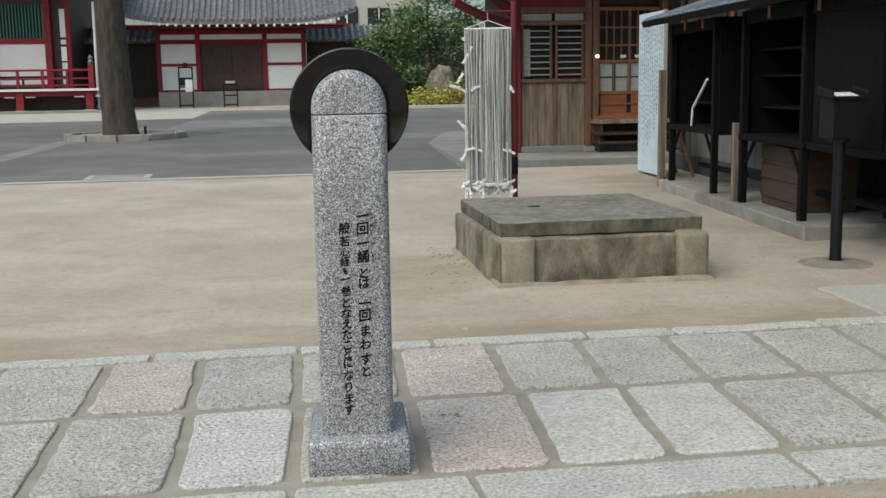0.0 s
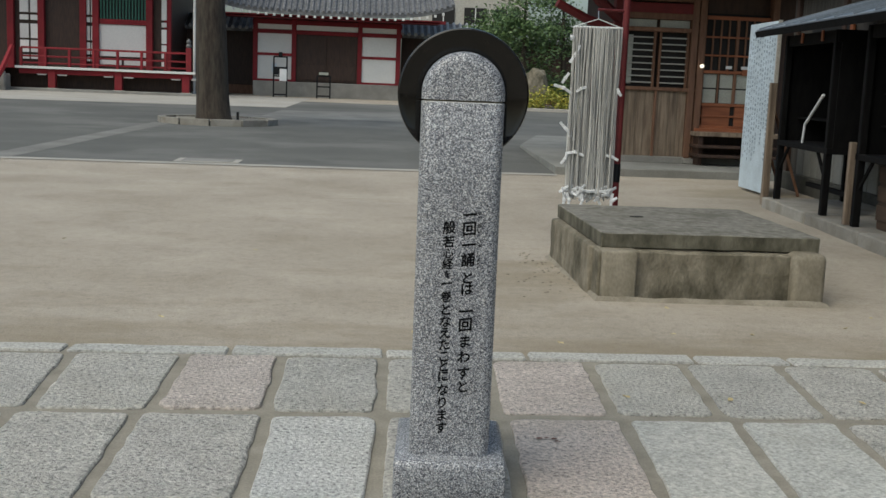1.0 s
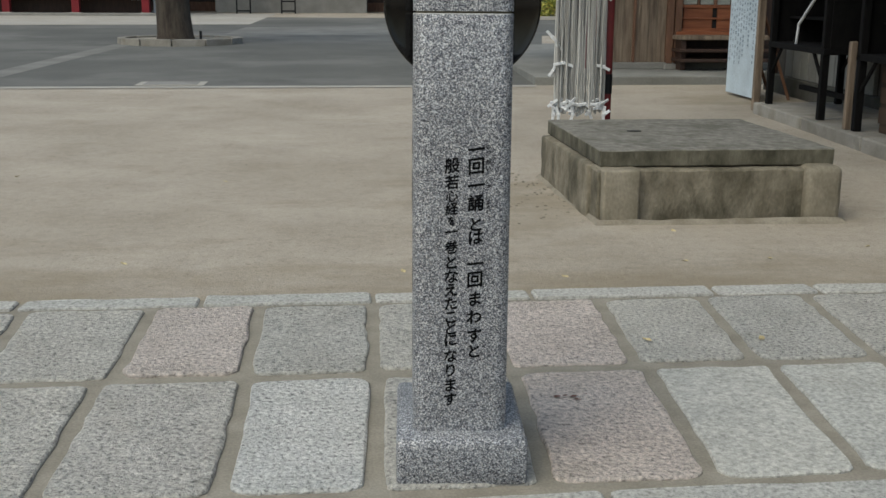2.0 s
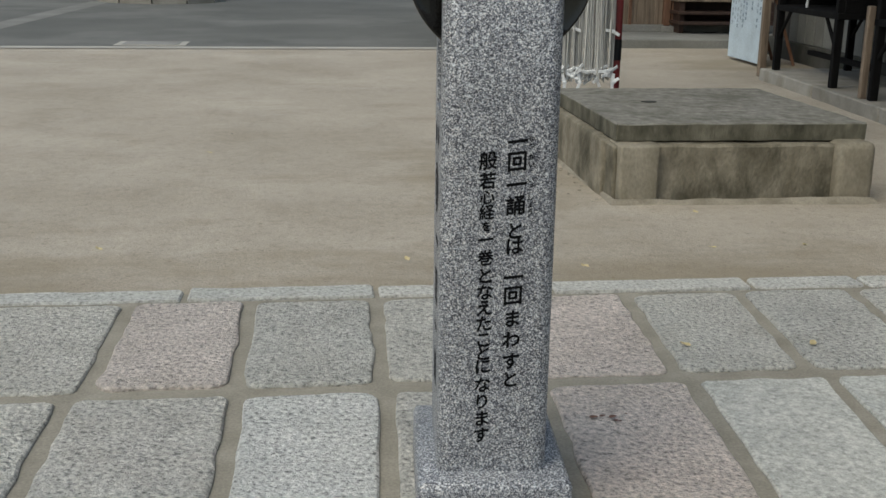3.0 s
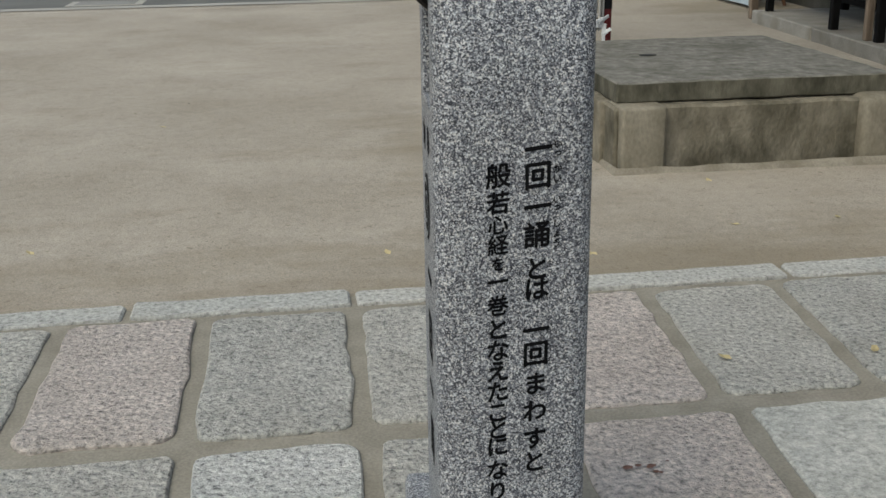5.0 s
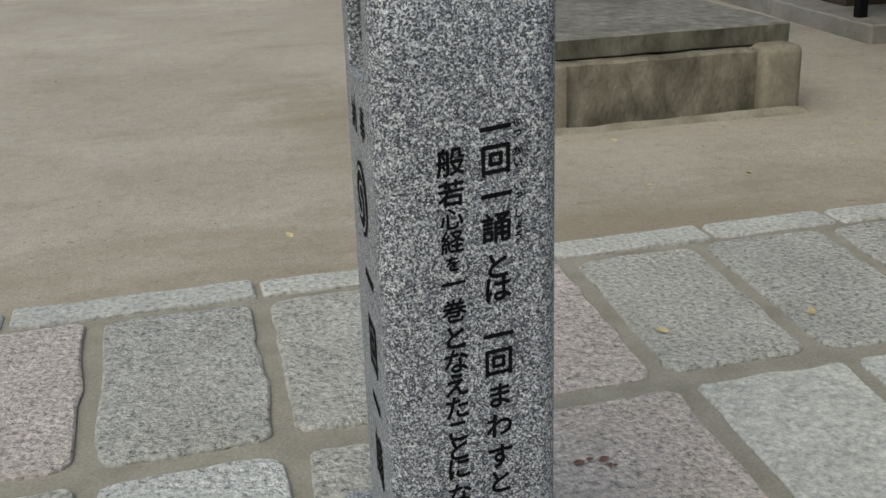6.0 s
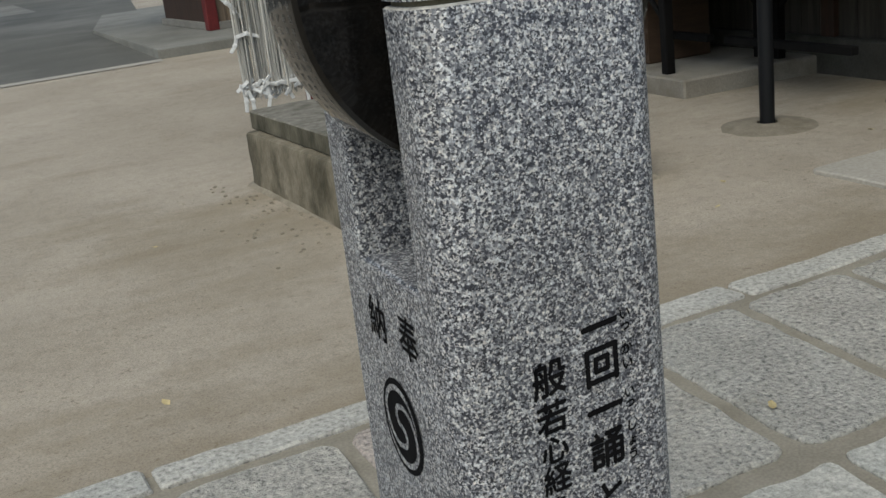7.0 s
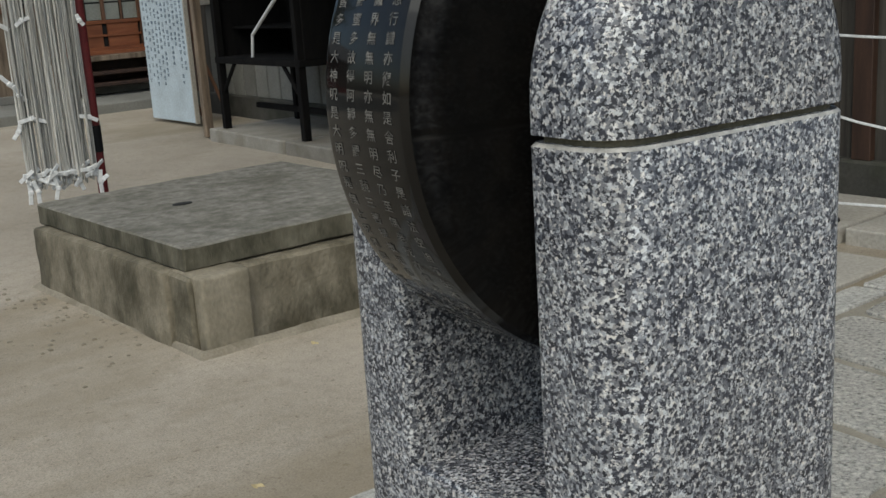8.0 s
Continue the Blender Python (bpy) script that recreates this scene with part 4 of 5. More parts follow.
def stall_clutter():
    W = STALL_TURN
    rod = thing("metal_rod", tuple(W @ Vector((0.3, 1.2, 0.85))), "thin bright metal rod leaning in a stall", "rod")
    part("shaft", tubed(W @ Vector((0.15, 0.42, 1.33)), W @ Vector((0.18, 1.02, 1.0)), 0.016, seg=8), M_PAPER, rod)
    part("foot", tubed(W @ Vector((0.18, 1.02, 1.0)), W @ Vector((0.18, 1.06, 0.8)), 0.014, seg=8), M_PAPER, rod)
    crate = thing("wooden_crate", tuple(W @ Vector((0.5, -1.35, 0.115))), "brown wooden crate standing under a stall", "crate", turn=-4.5)
    part("body", boxed(0.3, 0.85, -1.8, -0.9, 0.117, 0.68, 0.006, W), M_CRATE, crate)
    for z in (0.2, 0.38, 0.56):
        part("board", boxed(0.285, 0.3, -1.8, -0.9, z, z + 0.14, 0.003, W), M_CRATE, crate)
    post = thing("wooden_post", tuple(W @ Vector((0.12, -0.66, 0.115))), "short weathered wooden post on the platform", "post", turn=-4.5)
    part("post", boxed(0.07, 0.13, -0.70, -0.64, 0.115, 0.9, 0.006, W), M_WOOD_GREY, post)
    post2 = thing("wooden_post", tuple(W @ Vector((0.1, 2.0, 0.0))), "tall weathered wooden post beside the stalls", "post", turn=-4.5)
    part("post", boxed(0.08, 0.16, 2.05, 2.13, 0.0, 1.45, 0.006, W), M_WOOD_GREY, post2)
    for y in (-2.6, -1.5, 0.45, 1.1):
        c = thing("hanging_tag", tuple(W @ Vector((0.3, y, 1.9))), "small pale wooden tag under the stall roof", "tag", turn=-4.5, group="hanging tags")
        part("tag", boxed(0.1, 0.115, y, y + 0.06, 1.88, 1.99, 0.003, W), M_WOOD_RED if y > -1 else M_WOOD_BROWN, c)


stall_clutter()


# ---- the black drop box on a post ----
def build_dropbox():
    d = thing("drop_box", (3.99, 7.64, -0.02), "black metal drop box on a round post, pale card on top", "box on post")
    part("post", tubed((3.99, 7.64, -0.05), (3.99, 7.64, 0.9), 0.042, seg=16), M_BLACKMETAL, d, smooth=True)
    part("collar", tubed((3.99, 7.64, 0.88), (3.99, 7.64, 0.905), 0.075, seg=16), M_BLACKMETAL, d, smooth=True)
    part("case", boxed(3.875, 4.125, 7.55, 7.74, 0.905, 1.2, 0.012, seg=2), M_BLACKMETAL, d)
    slope = Matrix.Translation((4.0, 7.645, 1.205)) @ pose(0, 0, 0, 10, 0, 0)
    part("top_tray", boxed(-0.145, 0.145, -0.115, 0.115, 0, 0.02, 0.004, slope), M_BLACKMETAL, d)
    part("card", boxed(-0.1, 0.07, -0.1, 0.03, 0.021, 0.026, 0.001, slope), M_PAPER, d, "pale card")
    for x in (-0.145, 0.13):
        part("side_lip", boxed(x, x + 0.015, -0.115, 0.115, 0.02, 0.06, 0.003, slope), M_BLACKMETAL, d)
    pad = thing("sand_mound", (3.99, 7.64, -0.02), "low ring of brown soil round a post", "soil", kind="stuff")
    bm = bmesh.new()
    rings = []
    for rr, z in ((0.06, 0.012), (0.14, 0.004), (0.24, -0.004), (0.32, -0.02)):
        rings.append([bm.verts.new((3.99 + rr * math.cos(2 * math.pi * i / 24) * (1 + 0.12 * noise.noise((i, rr, 0))), 7.64 + rr * math.sin(2 * math.pi * i / 24), z)) for i in range(24)])
    for a, b in zip(rings, rings[1:]):
        for i in range(24):
            bm.faces.new((a[i], a[(i + 1) % 24], b[(i + 1) % 24], b[i]))
    part("soil", bm, M_SOIL, pad, smooth=True)


build_dropbox()


# ---- right edge: flagstones, low platform, rope fence, large trunk, dark fence wall ----
TX, TY = 5.62, 7.3


def right_side():
    f = thing("flagstone_walk", (4.5, 6.35, 0), "pale concrete flagstones leading to the side", "path", kind="structure")
    for i, (x0, x1) in enumerate(((3.32, 4.16),)):
        part("flagstone", worn_slab((x0, x1), (x0 + 0.03, x1), 5.87, 6.70, -0.05, 0.012, 500 + i, 0.004, 0.02), M_CONCRETE_PALE, f)
    p = thing("fence_footing", (4.7, 6.2, 0), "low pale concrete footing slabs under a rope fence", "footing")
    part("slab", boxed(4.2, 5.1, 6.28, 6.77, -0.03, 0.075, 0.01, seg=2), M_CONCRETE_PALE, p)
    part("slab", boxed(4.36, 5.2, 4.9, 6.255, -0.03, 0.075, 0.01, seg=2), M_CONCRETE_PALE, p)
    rf = thing("rope_fence", (4.45, 6.42, 0.075), "black posts with thin white ropes", "fence")
    posts = ((4.45, 6.42), (4.7, 5.2), (4.95, 3.9))
    for x, y in posts:
        part("post", tubed((x, y, 0.05), (x, y, 1.12), 0.034, seg=14), M_BLACKMETAL, rf, smooth=True)
        part("foot_plate", tubed((x, y, 0.05), (x, y, 0.085), 0.075, seg=16), M_BLACKMETAL, rf)
    for (x0, y0), (x1, y1) in zip(posts, posts[1:]):
        for z, sag in ((1.0, 0.03), (0.62, 0.1), (0.17, 0.0)):
            pts = [(x0 + (x1 - x0) * t, y0 + (y1 - y0) * t, z - sag * 4 * t * (1 - t)) for t in (k / 8 for k in range(9))]
            part("rope", lathe_path(bmesh.new(), pts, [0.007] * 9, 5), M_PAPER, rf)
    t = thing("camphor_tree", (TX, TY, -0.02), "thick old trunk with flared roots and rough grey bark", "tree")
    bm = bmesh.new()
    rings = []
    seg = 96
    for k in range(44):
        z = -0.05 + 4.3 * (k / 43) ** 1.6
        ring = []
        for i in range(seg):
            a = 2 * math.pi * i / seg
            c, d = math.cos(a), math.sin(a)
            flare = 0.36 * math.exp(-max(z, 0) / 0.2) * (0.5 + 0.7 * max(0, math.sin(a * 4 + 1.9)) + 0.3 * noise.noise((c * 3, d * 3, 2)))
            ridge = 0.034 * noise.noise((c * 7, d * 7, z * 1.6)) + 0.024 * noise.noise((c * 15, d * 15, z * 5.0))
            r = 0.49 - 0.035 * z + flare + ridge + 0.05 * noise.noise((c * 2, d * 2, z * 0.8))
            ring.append(bm.verts.new((TX + 0.03 * z + r * c, TY + r * d, z)))
        rings.append(ring)
    for a, b in zip(rings, rings[1:]):
        for i in range(seg):
            bm.faces.new((a[i], a[(i + 1) % seg], b[(i + 1) % seg], b[i]))
    bm.faces.new(rings[-1])
    part("trunk", bm, M_BARK_OLD, t, smooth=True)
    # limbs and crown stay out of view, spread wide to shade the stall side
    limbs = bmesh.new()
    lr = random.Random(4)
    tips = []
    for k in range(10):
        a = k * 0.63 + lr.uniform(-0.2, 0.2)
        pts = [(TX + 0.12, TY, 4.0)]
        for s in range(4):
            x, y, z = pts[-1]
            pts.append((x + math.cos(a) * 1.15, y + math.sin(a) * 1.15, z + lr.uniform(0.2, 0.8)))
        lathe_path(limbs, pts, [0.2, 0.14, 0.1, 0.07, 0.03], 7)
        tips += pts[2:]
    part("limb", limbs, M_BARK, t)
    part("crown", leaves(lr, tips + [(x + lr.uniform(-0.9, 0.9), y + lr.uniform(-0.9, 0.9), z + 0.7) for x, y, z in tips], 1.2, 230, 0.1), M_CROWN, t)


def leaves(r, centres, radius, count, size):
    """Many small leaves in loose clumps about the centres."""
    verts, faces = [], []
    for c in centres:
        for _ in range(count):
            d = Vector((r.gauss(0, 1), r.gauss(0, 1), r.gauss(0, 0.6)))
            p = Vector(c) + d * radius * 0.5
            u = Vector((r.uniform(-1, 1), r.uniform(-1, 1), r.uniform(-0.6, 0.6))).normalized()
            w = u.orthogonal().normalized()
            w.rotate(Matrix.Rotation(r.uniform(0, 6.3), 3, u))
            s = size * r.uniform(0.6, 1.3)
            i = len(verts)
            verts += [p - u * s, p + w * s * 0.45, p + u * s, p - w * s * 0.45]
            faces.append((i, i + 1, i + 2, i + 3))
    me = bpy.data.meshes.new("scratch")
    me.from_pydata([tuple(v) for v in verts], [], faces)
    bm = bmesh.new()
    bm.from_mesh(me)
    bpy.data.meshes.remove(me)
    return bm


right_side()


def fence_wall():
    """The board wall that the stalls back on to."""
    W = STALL_TURN
    w = thing("wall_east", tuple(W @ Vector((1.2, 0, 0))), "weathered board wall on a grey stone base behind the stalls", "wall", turn=-4.5, kind="structure")
    part("base", boxed(1.12, 1.4, -8.5, 5.0, -0.05, 0.24, 0.015, W), M_STONE_DARK, w, "dark stone base")
    r = random.Random(6)
    y = -8.5
    while y < 4.9:
        part("board", boxed(1.2, 1.225 + r.uniform(0, 0.006), y, y + 0.175, 0.24, 2.7, 0, W), M_WOOD_DARK, w)
        y += 0.18
    for k in range(8):
        part("post", boxed(1.15, 1.2, -8.3 + k * 1.85, -8.18 + k * 1.85, 0.24, 2.7, 0.004, W), M_DARKWOOD, w)
    for k in range(10):
        y = 1.3 + k * 0.29
        part("wall_panel", boxed(1.14, 1.197, y, y + 0.27, 0.24, 1.265, 0.008, W), M_APRON, w, "grey weathered panel")
    part("sill", boxed(1.08, 1.2, 1.3, 4.2, 1.27, 1.36, 0.006, W), M_CONCRETE_PALE, w, "pale window sill")
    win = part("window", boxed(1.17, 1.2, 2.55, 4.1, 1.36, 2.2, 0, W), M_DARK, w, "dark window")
    part("frame", boxed(1.14, 1.17, 2.5, 2.6, 1.36, 2.2, 0.003, W), M_WOOD_RED, win)
    part("eave", boxed(0.95, 2.2, -8.6, 5.0, 2.7, 2.78, 0.01, W), M_DARKWOOD, w)


fence_wall()


# ---- the wooden hall on the right ----
def wooden_hall():
    ap = thing("hall_apron", (5.5, 18, 0), "low grey concrete apron round the wooden hall", "apron", kind="structure")
    bm = bmesh.new()
    prism(bm, [(2.83, 16.93), (12, 17.1), (12, 40), (7.2, 40), (3.1, 22.5)], -0.06, 0.115, 0.01)
    part("slab", bm, M_APRON, ap)
    h = thing("wooden_hall", (6.5, 19, 0.115), "old wooden temple hall with red corner post and slatted windows", "building")
    Y = 18.6
    part("plinth", boxed(4.0, 12, Y - 0.05, 21.3, 0.113, 0.22, 0.01), M_STONE, h)
    part("core_wall", boxed(4.05, 12, Y + 0.14, 21.2, 0.2, 3.6), M_DARKWOOD, h, "dark timber wall")
    r = random.Random(9)
    x = 4.16
    while x < 5.28:
        part("board", boxed(x, x + 0.135, Y + 0.02, Y + 0.14, 0.22, 1.3, 0.003), M_WOOD_GREY, h, "weathered vertical board")
        x += 0.139
    part("batten", boxed(4.72, 4.76, Y - 0.03, Y + 0.02, 0.14, 1.3, 0.003), M_WOOD_BROWN, h)
    for z, t in ((1.30, 0.06), (2.26, 0.07), (2.46, 0.1), (2.75, 0.12)):
        part("rail", boxed(4.05, 5.4, Y - 0.03, Y + 0.12, z, z + t, 0.005), M_WOOD_BROWN, h)
    for x0, x1 in ((4.17, 4.70), (4.76, 5.26)):
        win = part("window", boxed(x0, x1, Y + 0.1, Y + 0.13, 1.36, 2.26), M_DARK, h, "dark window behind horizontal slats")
        for k in range(8):
            z = 1.42 + k * 0.105
            part("slat", boxed(x0, x1, Y + 0.04, Y + 0.065, z, z + 0.022, 0.003), M_BLIND, win)
        for xx in (x0, x1 - 0.035):
            part("frame", boxed(xx, xx + 0.035, Y + 0.01, Y + 0.08, 1.36, 2.26, 0.003), M_WOOD_BROWN, win)
    part("curtain", boxed(4.2, 4.33, Y + 0.075, Y + 0.095, 1.4, 2.2, 0.003), M_PAPERPANE, h, "pale folded curtain")
    # upper glass: its sky reflection is painted as a pale pane colour
    for x0, x1 in ((4.17, 4.70), (4.76, 5.26)):
        part("transom_pane", boxed(x0, x1, Y + 0.05, Y + 0.075, 2.335, 2.455, 0.002), M_PAPERPANE, h, "transom pane with reflected sky in its pale colour")
        part("transom_pane", boxed(x0, x1, Y + 0.05, Y + 0.075, 2.875, 3.1, 0.002), M_PAPERPANE, h, "transom pane with reflected sky in its pale colour")
    part("corner_post", boxed(3.98, 4.14, Y - 0.06, Y + 0.12, 0.115, 3.3, 0.01), M_RED_DARK, h, "dark red corner post")
    for xx in (5.27, 5.40, 6.62):
        part("post", boxed(xx, xx + 0.11, Y - 0.05, Y + 0.13, 0.115, 3.2, 0.008), M_WOOD_BROWN, h)
    for xx, w in ((5.27, 0.2),):
        part("post_foot", boxed(xx - 0.03, xx + w, Y - 0.12, Y + 0.1, 0.113, 0.2, 0.01), M_STONE, h)
    # sliding doors
    for x0, x1 in ((5.52, 6.08), (6.08, 6.62)):
        d = part("door", boxed(x0, x1, Y + 0.08, Y + 0.11, 0.72, 2.6), M_DARK, h, "sliding lattice door with frosted panes")
        part("lower_panel", boxed(x0 + 0.04, x1 - 0.04, Y + 0.05, Y + 0.08, 0.76, 1.08, 0.004), M_WOOD_RED, d, "red-brown wooden panel")
        for z, t in ((0.70, 0.06), (0.90, 0.03), (1.08, 0.05), (1.62, 0.05), (1.9, 0.03), (2.2, 0.03), (2.5, 0.06)):
            part("door_rail", boxed(x0, x1, Y + 0.03, Y + 0.075, z, z + t, 0.003), M_WOOD_RED, d)
        for k in range(5):
            xx = x0 + (x1 - x0 - 0.025) * k / 4
            part("door_stile", boxed(xx, xx + 0.025, Y + 0.035, Y + 0.07, 1.62 if k % 2 else 1.1, 2.55, 0.002), M_WOOD_BROWN, d)
        for k in range(2):
            for z0, z1 in ((1.135, 1.36), (1.385, 1.61)):
                xx = x0 + 0.04 + k * (x1 - x0) / 2
                part("pane", boxed(xx, xx + (x1 - x0) / 2 - 0.06, Y + 0.075, Y + 0.079, z0, z1), M_PAPERPANE, d, "frosted pane")
    # lower two steps in dark wood: the deep shade under the top one, as colour
    for z0, z1, y0 in ((0.59, 0.66, 18.2), (0.40, 0.45, 18.12), (0.25, 0.3, 18.05)):
        part("step", boxed(5.36, 6.9, y0, Y + 0.05, z0, z1, 0.008), M_WOOD_GREY if z0 > 0.5 else M_DARKWOOD, h, "wooden step")
    part("step_support", boxed(5.42, 5.5, 18.25, Y, 0.113, 0.59, 0.004), M_DARKWOOD, h)
    part("threshold", boxed(5.42, 6.7, Y - 0.08, Y + 0.12, 0.64, 0.71, 0.005), M_WOOD_RED, h)
    for x0, x1 in ((5.90, 6.0), (6.16, 6.38)):
        part("notice_plate", boxed(x0, x1, Y - 0.01, Y + 0.01, 1.70, 1.75, 0.002), M_PAPER, h, "small white notice")
        part("notice_plate", boxed(x0 + 0.03, x1 - 0.05, Y + 0.01, Y + 0.02, 1.60, 1.70, 0.002), M_WOOD_RED, h)
    bulb = part("door_lamp", tubed((5.47, Y - 0.1, 1.73), (5.47, Y - 0.05, 1.73), 0.03, seg=12), lamp_m, h, "small lit lamp")
    # deep eaves and roof
    part("eave_beam", boxed(3.2, 12, 17.5, 17.62, 2.97, 3.1, 0.01), M_RED_DARK, h)
    part("eave_soffit", boxed(2.9, 12, 17.3, 22.2, 3.2, 3.26), M_DARKWOOD, h)
    for k in range(30):
        xx = 3.0 + k * 0.3
        part("rafter", boxed(xx, xx + 0.07, 17.32, 18.7, 3.12, 3.2), M_RED_DARK, h)
    bm = bmesh.new()
    vs = [bm.verts.new(p) for p in ((2.7, 17.1, 3.265), (12.2, 17.1, 3.265), (12.2, 19.6, 5.2), (4.5, 19.6, 5.2), (2.7, 22.5, 3.26), (12.2, 22.5, 3.26))]
    for q in ((0, 1, 2, 3), (0, 3, 4), (3, 2, 5, 4), (0, 4, 5, 1), (1, 5, 2)):
        bm.faces.new([vs[i] for i in q])
    part("roof", bm, M_TILE, h, "grey tiled roof")
    for p, q in (((4.02, 18.5, 2.45), (3.1, 17.4, 3.0)), ((4.02, 18.5, 2.25), (2.95, 18.2, 2.62))):
        part("bracket", lathe_path(bmesh.new(), [p, ((p[0] + q[0]) / 2, (p[1] + q[1]) / 2, (p[2] + q[2]) / 2 - 0.05), q], [0.09, 0.08, 0.07], 6), M_RED_DARK, h, "dark red eave bracket")
    part("red_beam", boxed(4.1, 5.3, Y - 0.04, Y + 0.1, 2.56, 2.72, 0.006), M_RED_DARK, h)


wooden_hall()


# ---- the small red hall at the back ----
def tiled_roof(parent, x0, x1, y0, y1, z0, z1, step, upturn=0.0, name="roof", cover=None):
    """A sloping tiled roof: a curved deck, and rows of round cover tiles down the slope."""
    n, m = 24, 6
    cx, half = (x0 + x1) / 2, (x1 - x0) / 2

    def height(x, t):
        u = abs(x - cx) / half
        return z0 + (z1 - z0) * (0.75 * t + 0.25 * t * t) + upturn * u ** 4 * (1 - t)

    bm = bmesh.new()
    rows = []
    for j in range(m + 1):
        t = j / m
        rows.append([bm.verts.new((x0 + (x1 - x0) * i / n, y0 + (y1 - y0) * t, height(x0 + (x1 - x0) * i / n, t))) for i in range(n + 1)])
    low = [bm.verts.new((v.co.x, v.co.y, v.co.z - 0.14)) for v in rows[0]]
    for a, b in zip([low] + rows, rows):
        for i in range(n):
            bm.faces.new((a[i], a[i + 1], b[i + 1], b[i]))
    deck = part(name, bm, M_TILE, parent, "grey tiled roof slope")
    k = int((x1 - x0) / step)
    for i in range(k + 1):
        x = x0 + (x1 - x0) * i / k
        pts = [(x, y0 - 0.03 + (y1 - y0) * j / m, height(x, j / m) + 0.02) for j in range(m + 1)]
        part("tile_ridge", lathe_path(bmesh.new(), pts, [0.075] * (m + 1), 6), cover or M_TILE, deck)
    return height


def back_hall():
    g = rise(50)
    h = thing("red_gate_hall", (-1.6, 50.5, g), "small temple hall with red posts, white panels and tiled roof", "building")
    part("plinth", boxed(-4.85, 1.62, 49.7, 55, g - 0.1, 1.03, 0.03), M_STONE, h, "grey stone plinth")
    for x in (-4.78, -3.1, -0.2, 1.5):
        part("post", boxed(x - 0.1, x + 0.1, 49.9, 50.1, 1.0, 3.75, 0.01), M_RED, h, "red post")
    for z, t in ((3.10, 0.18), (3.5, 0.2)):
        part("beam", boxed(-4.9, 1.65, 49.92, 50.08, z, z + t, 0.01), M_RED, h)
    for x0, x1 in ((-4.68, -3.2), (-0.1, 1.4)):
        part("rail", boxed(x0, x1, 49.94, 50.06, 2.14, 2.26), M_RED, h)
        part("rail", boxed(x0, x1, 49.94, 50.06, 1.02, 1.12), M_RED, h)
        for z0, z1 in ((1.12, 2.14), (2.26, 3.10)):
            part("panel", boxed(x0, x1, 49.98, 50.04, z0, z1), M_PLASTER, h, "white plaster panel")
    for x0, x1 in ((-4.68, -3.2), (-3.0, -0.3), (-0.1, 1.4)):
        part("upper_panel", boxed(x0, x1, 49.98, 50.04, 3.28, 3.5), M_PLASTER, h, "narrow white panel")
    for x0, x1 in ((-3.0, -1.66), (-1.64, -0.3)):
        d = part("door", boxed(x0, x1, 50.02, 50.08, 1.08, 3.1), M_DARKWOOD, h, "dark brown wooden door")
        for k in range(6):
            xx = x0 + 0.04 + k * (x1 - x0 - 0.14) / 5
            part("lattice_bar", boxed(xx, xx + 0.06, 49.99, 50.02, 1.9, 3.05), M_DARKWOOD, d)
        part("lower_panel", boxed(x0 + 0.08, x1 - 0.08, 49.99, 50.02, 1.15, 1.8, 0.004), M_DARKWOOD, d)
    part("core", boxed(-4.7, 1.45, 50.1, 54.6, 1.0, 3.9), M_DARKWOOD, h)
    hgt = tiled_roof(h, -6.6, 3.75, 48.4, 53, 4.0, 6.6, 0.24, 0.5)
    part("eave_board", boxed(-6.3, 3.45, 48.5, 48.6, 3.72, 3.86), M_RED, h)
    part("soffit", boxed(-6.0, 3.2, 48.5, 50.2, 3.74, 3.8), M_RED_DARK, h)
    for k in range(29):
        x = -6.3 + k * 0.342
        z = hgt(x, 0) - 0.2
        part("rafter_end", boxed(x, x + 0.1, 48.28, 48.42, z - 0.05, z + 0.05), M_PLASTER, h, "white rafter end")
    part("ridge", boxed(-6.2, 3.4, 52.8, 53.2, 6.5, 6.95, 0.05), M_TILE, h)
    part("paper_notice", boxed(-4.05, -3.85, 49.955, 49.97, 1.4, 1.8), M_SIGN, h, "pale paper notice")


back_hall()


def side_walls():
    for name, x0, x1 in (("wall_west", -9.0, -4.95), ("wall_north", 1.7, 14.0)):
        w = thing(name, ((x0 + x1) / 2, 52, rise(52)), "dark roofed boundary wall with grey tiles", "wall", kind="structure")
        part("wall_body", boxed(x0, x1, 51.6, 52.0, 0.3, 3.3), M_DARKWOOD, w)
        part("base", boxed(x0, x1, 51.5, 52.05, 0.3, 0.8, 0.02), M_WOOD_BROWN, w)
        tiled_roof(w, x0, x1, 51.0, 52.2, 3.32, 3.95, 0.3, 0.0, cover=M_TILE_PALE)
        n = int((x1 - x0) / 0.3)
        for i in range(n + 1):
            x = x0 + (x1 - x0) * i / n
            part("tile_end", tubed((x, 50.94, 3.345), (x, 50.99, 3.36), 0.085, seg=10), M_TILE_PALE, w)


side_walls()


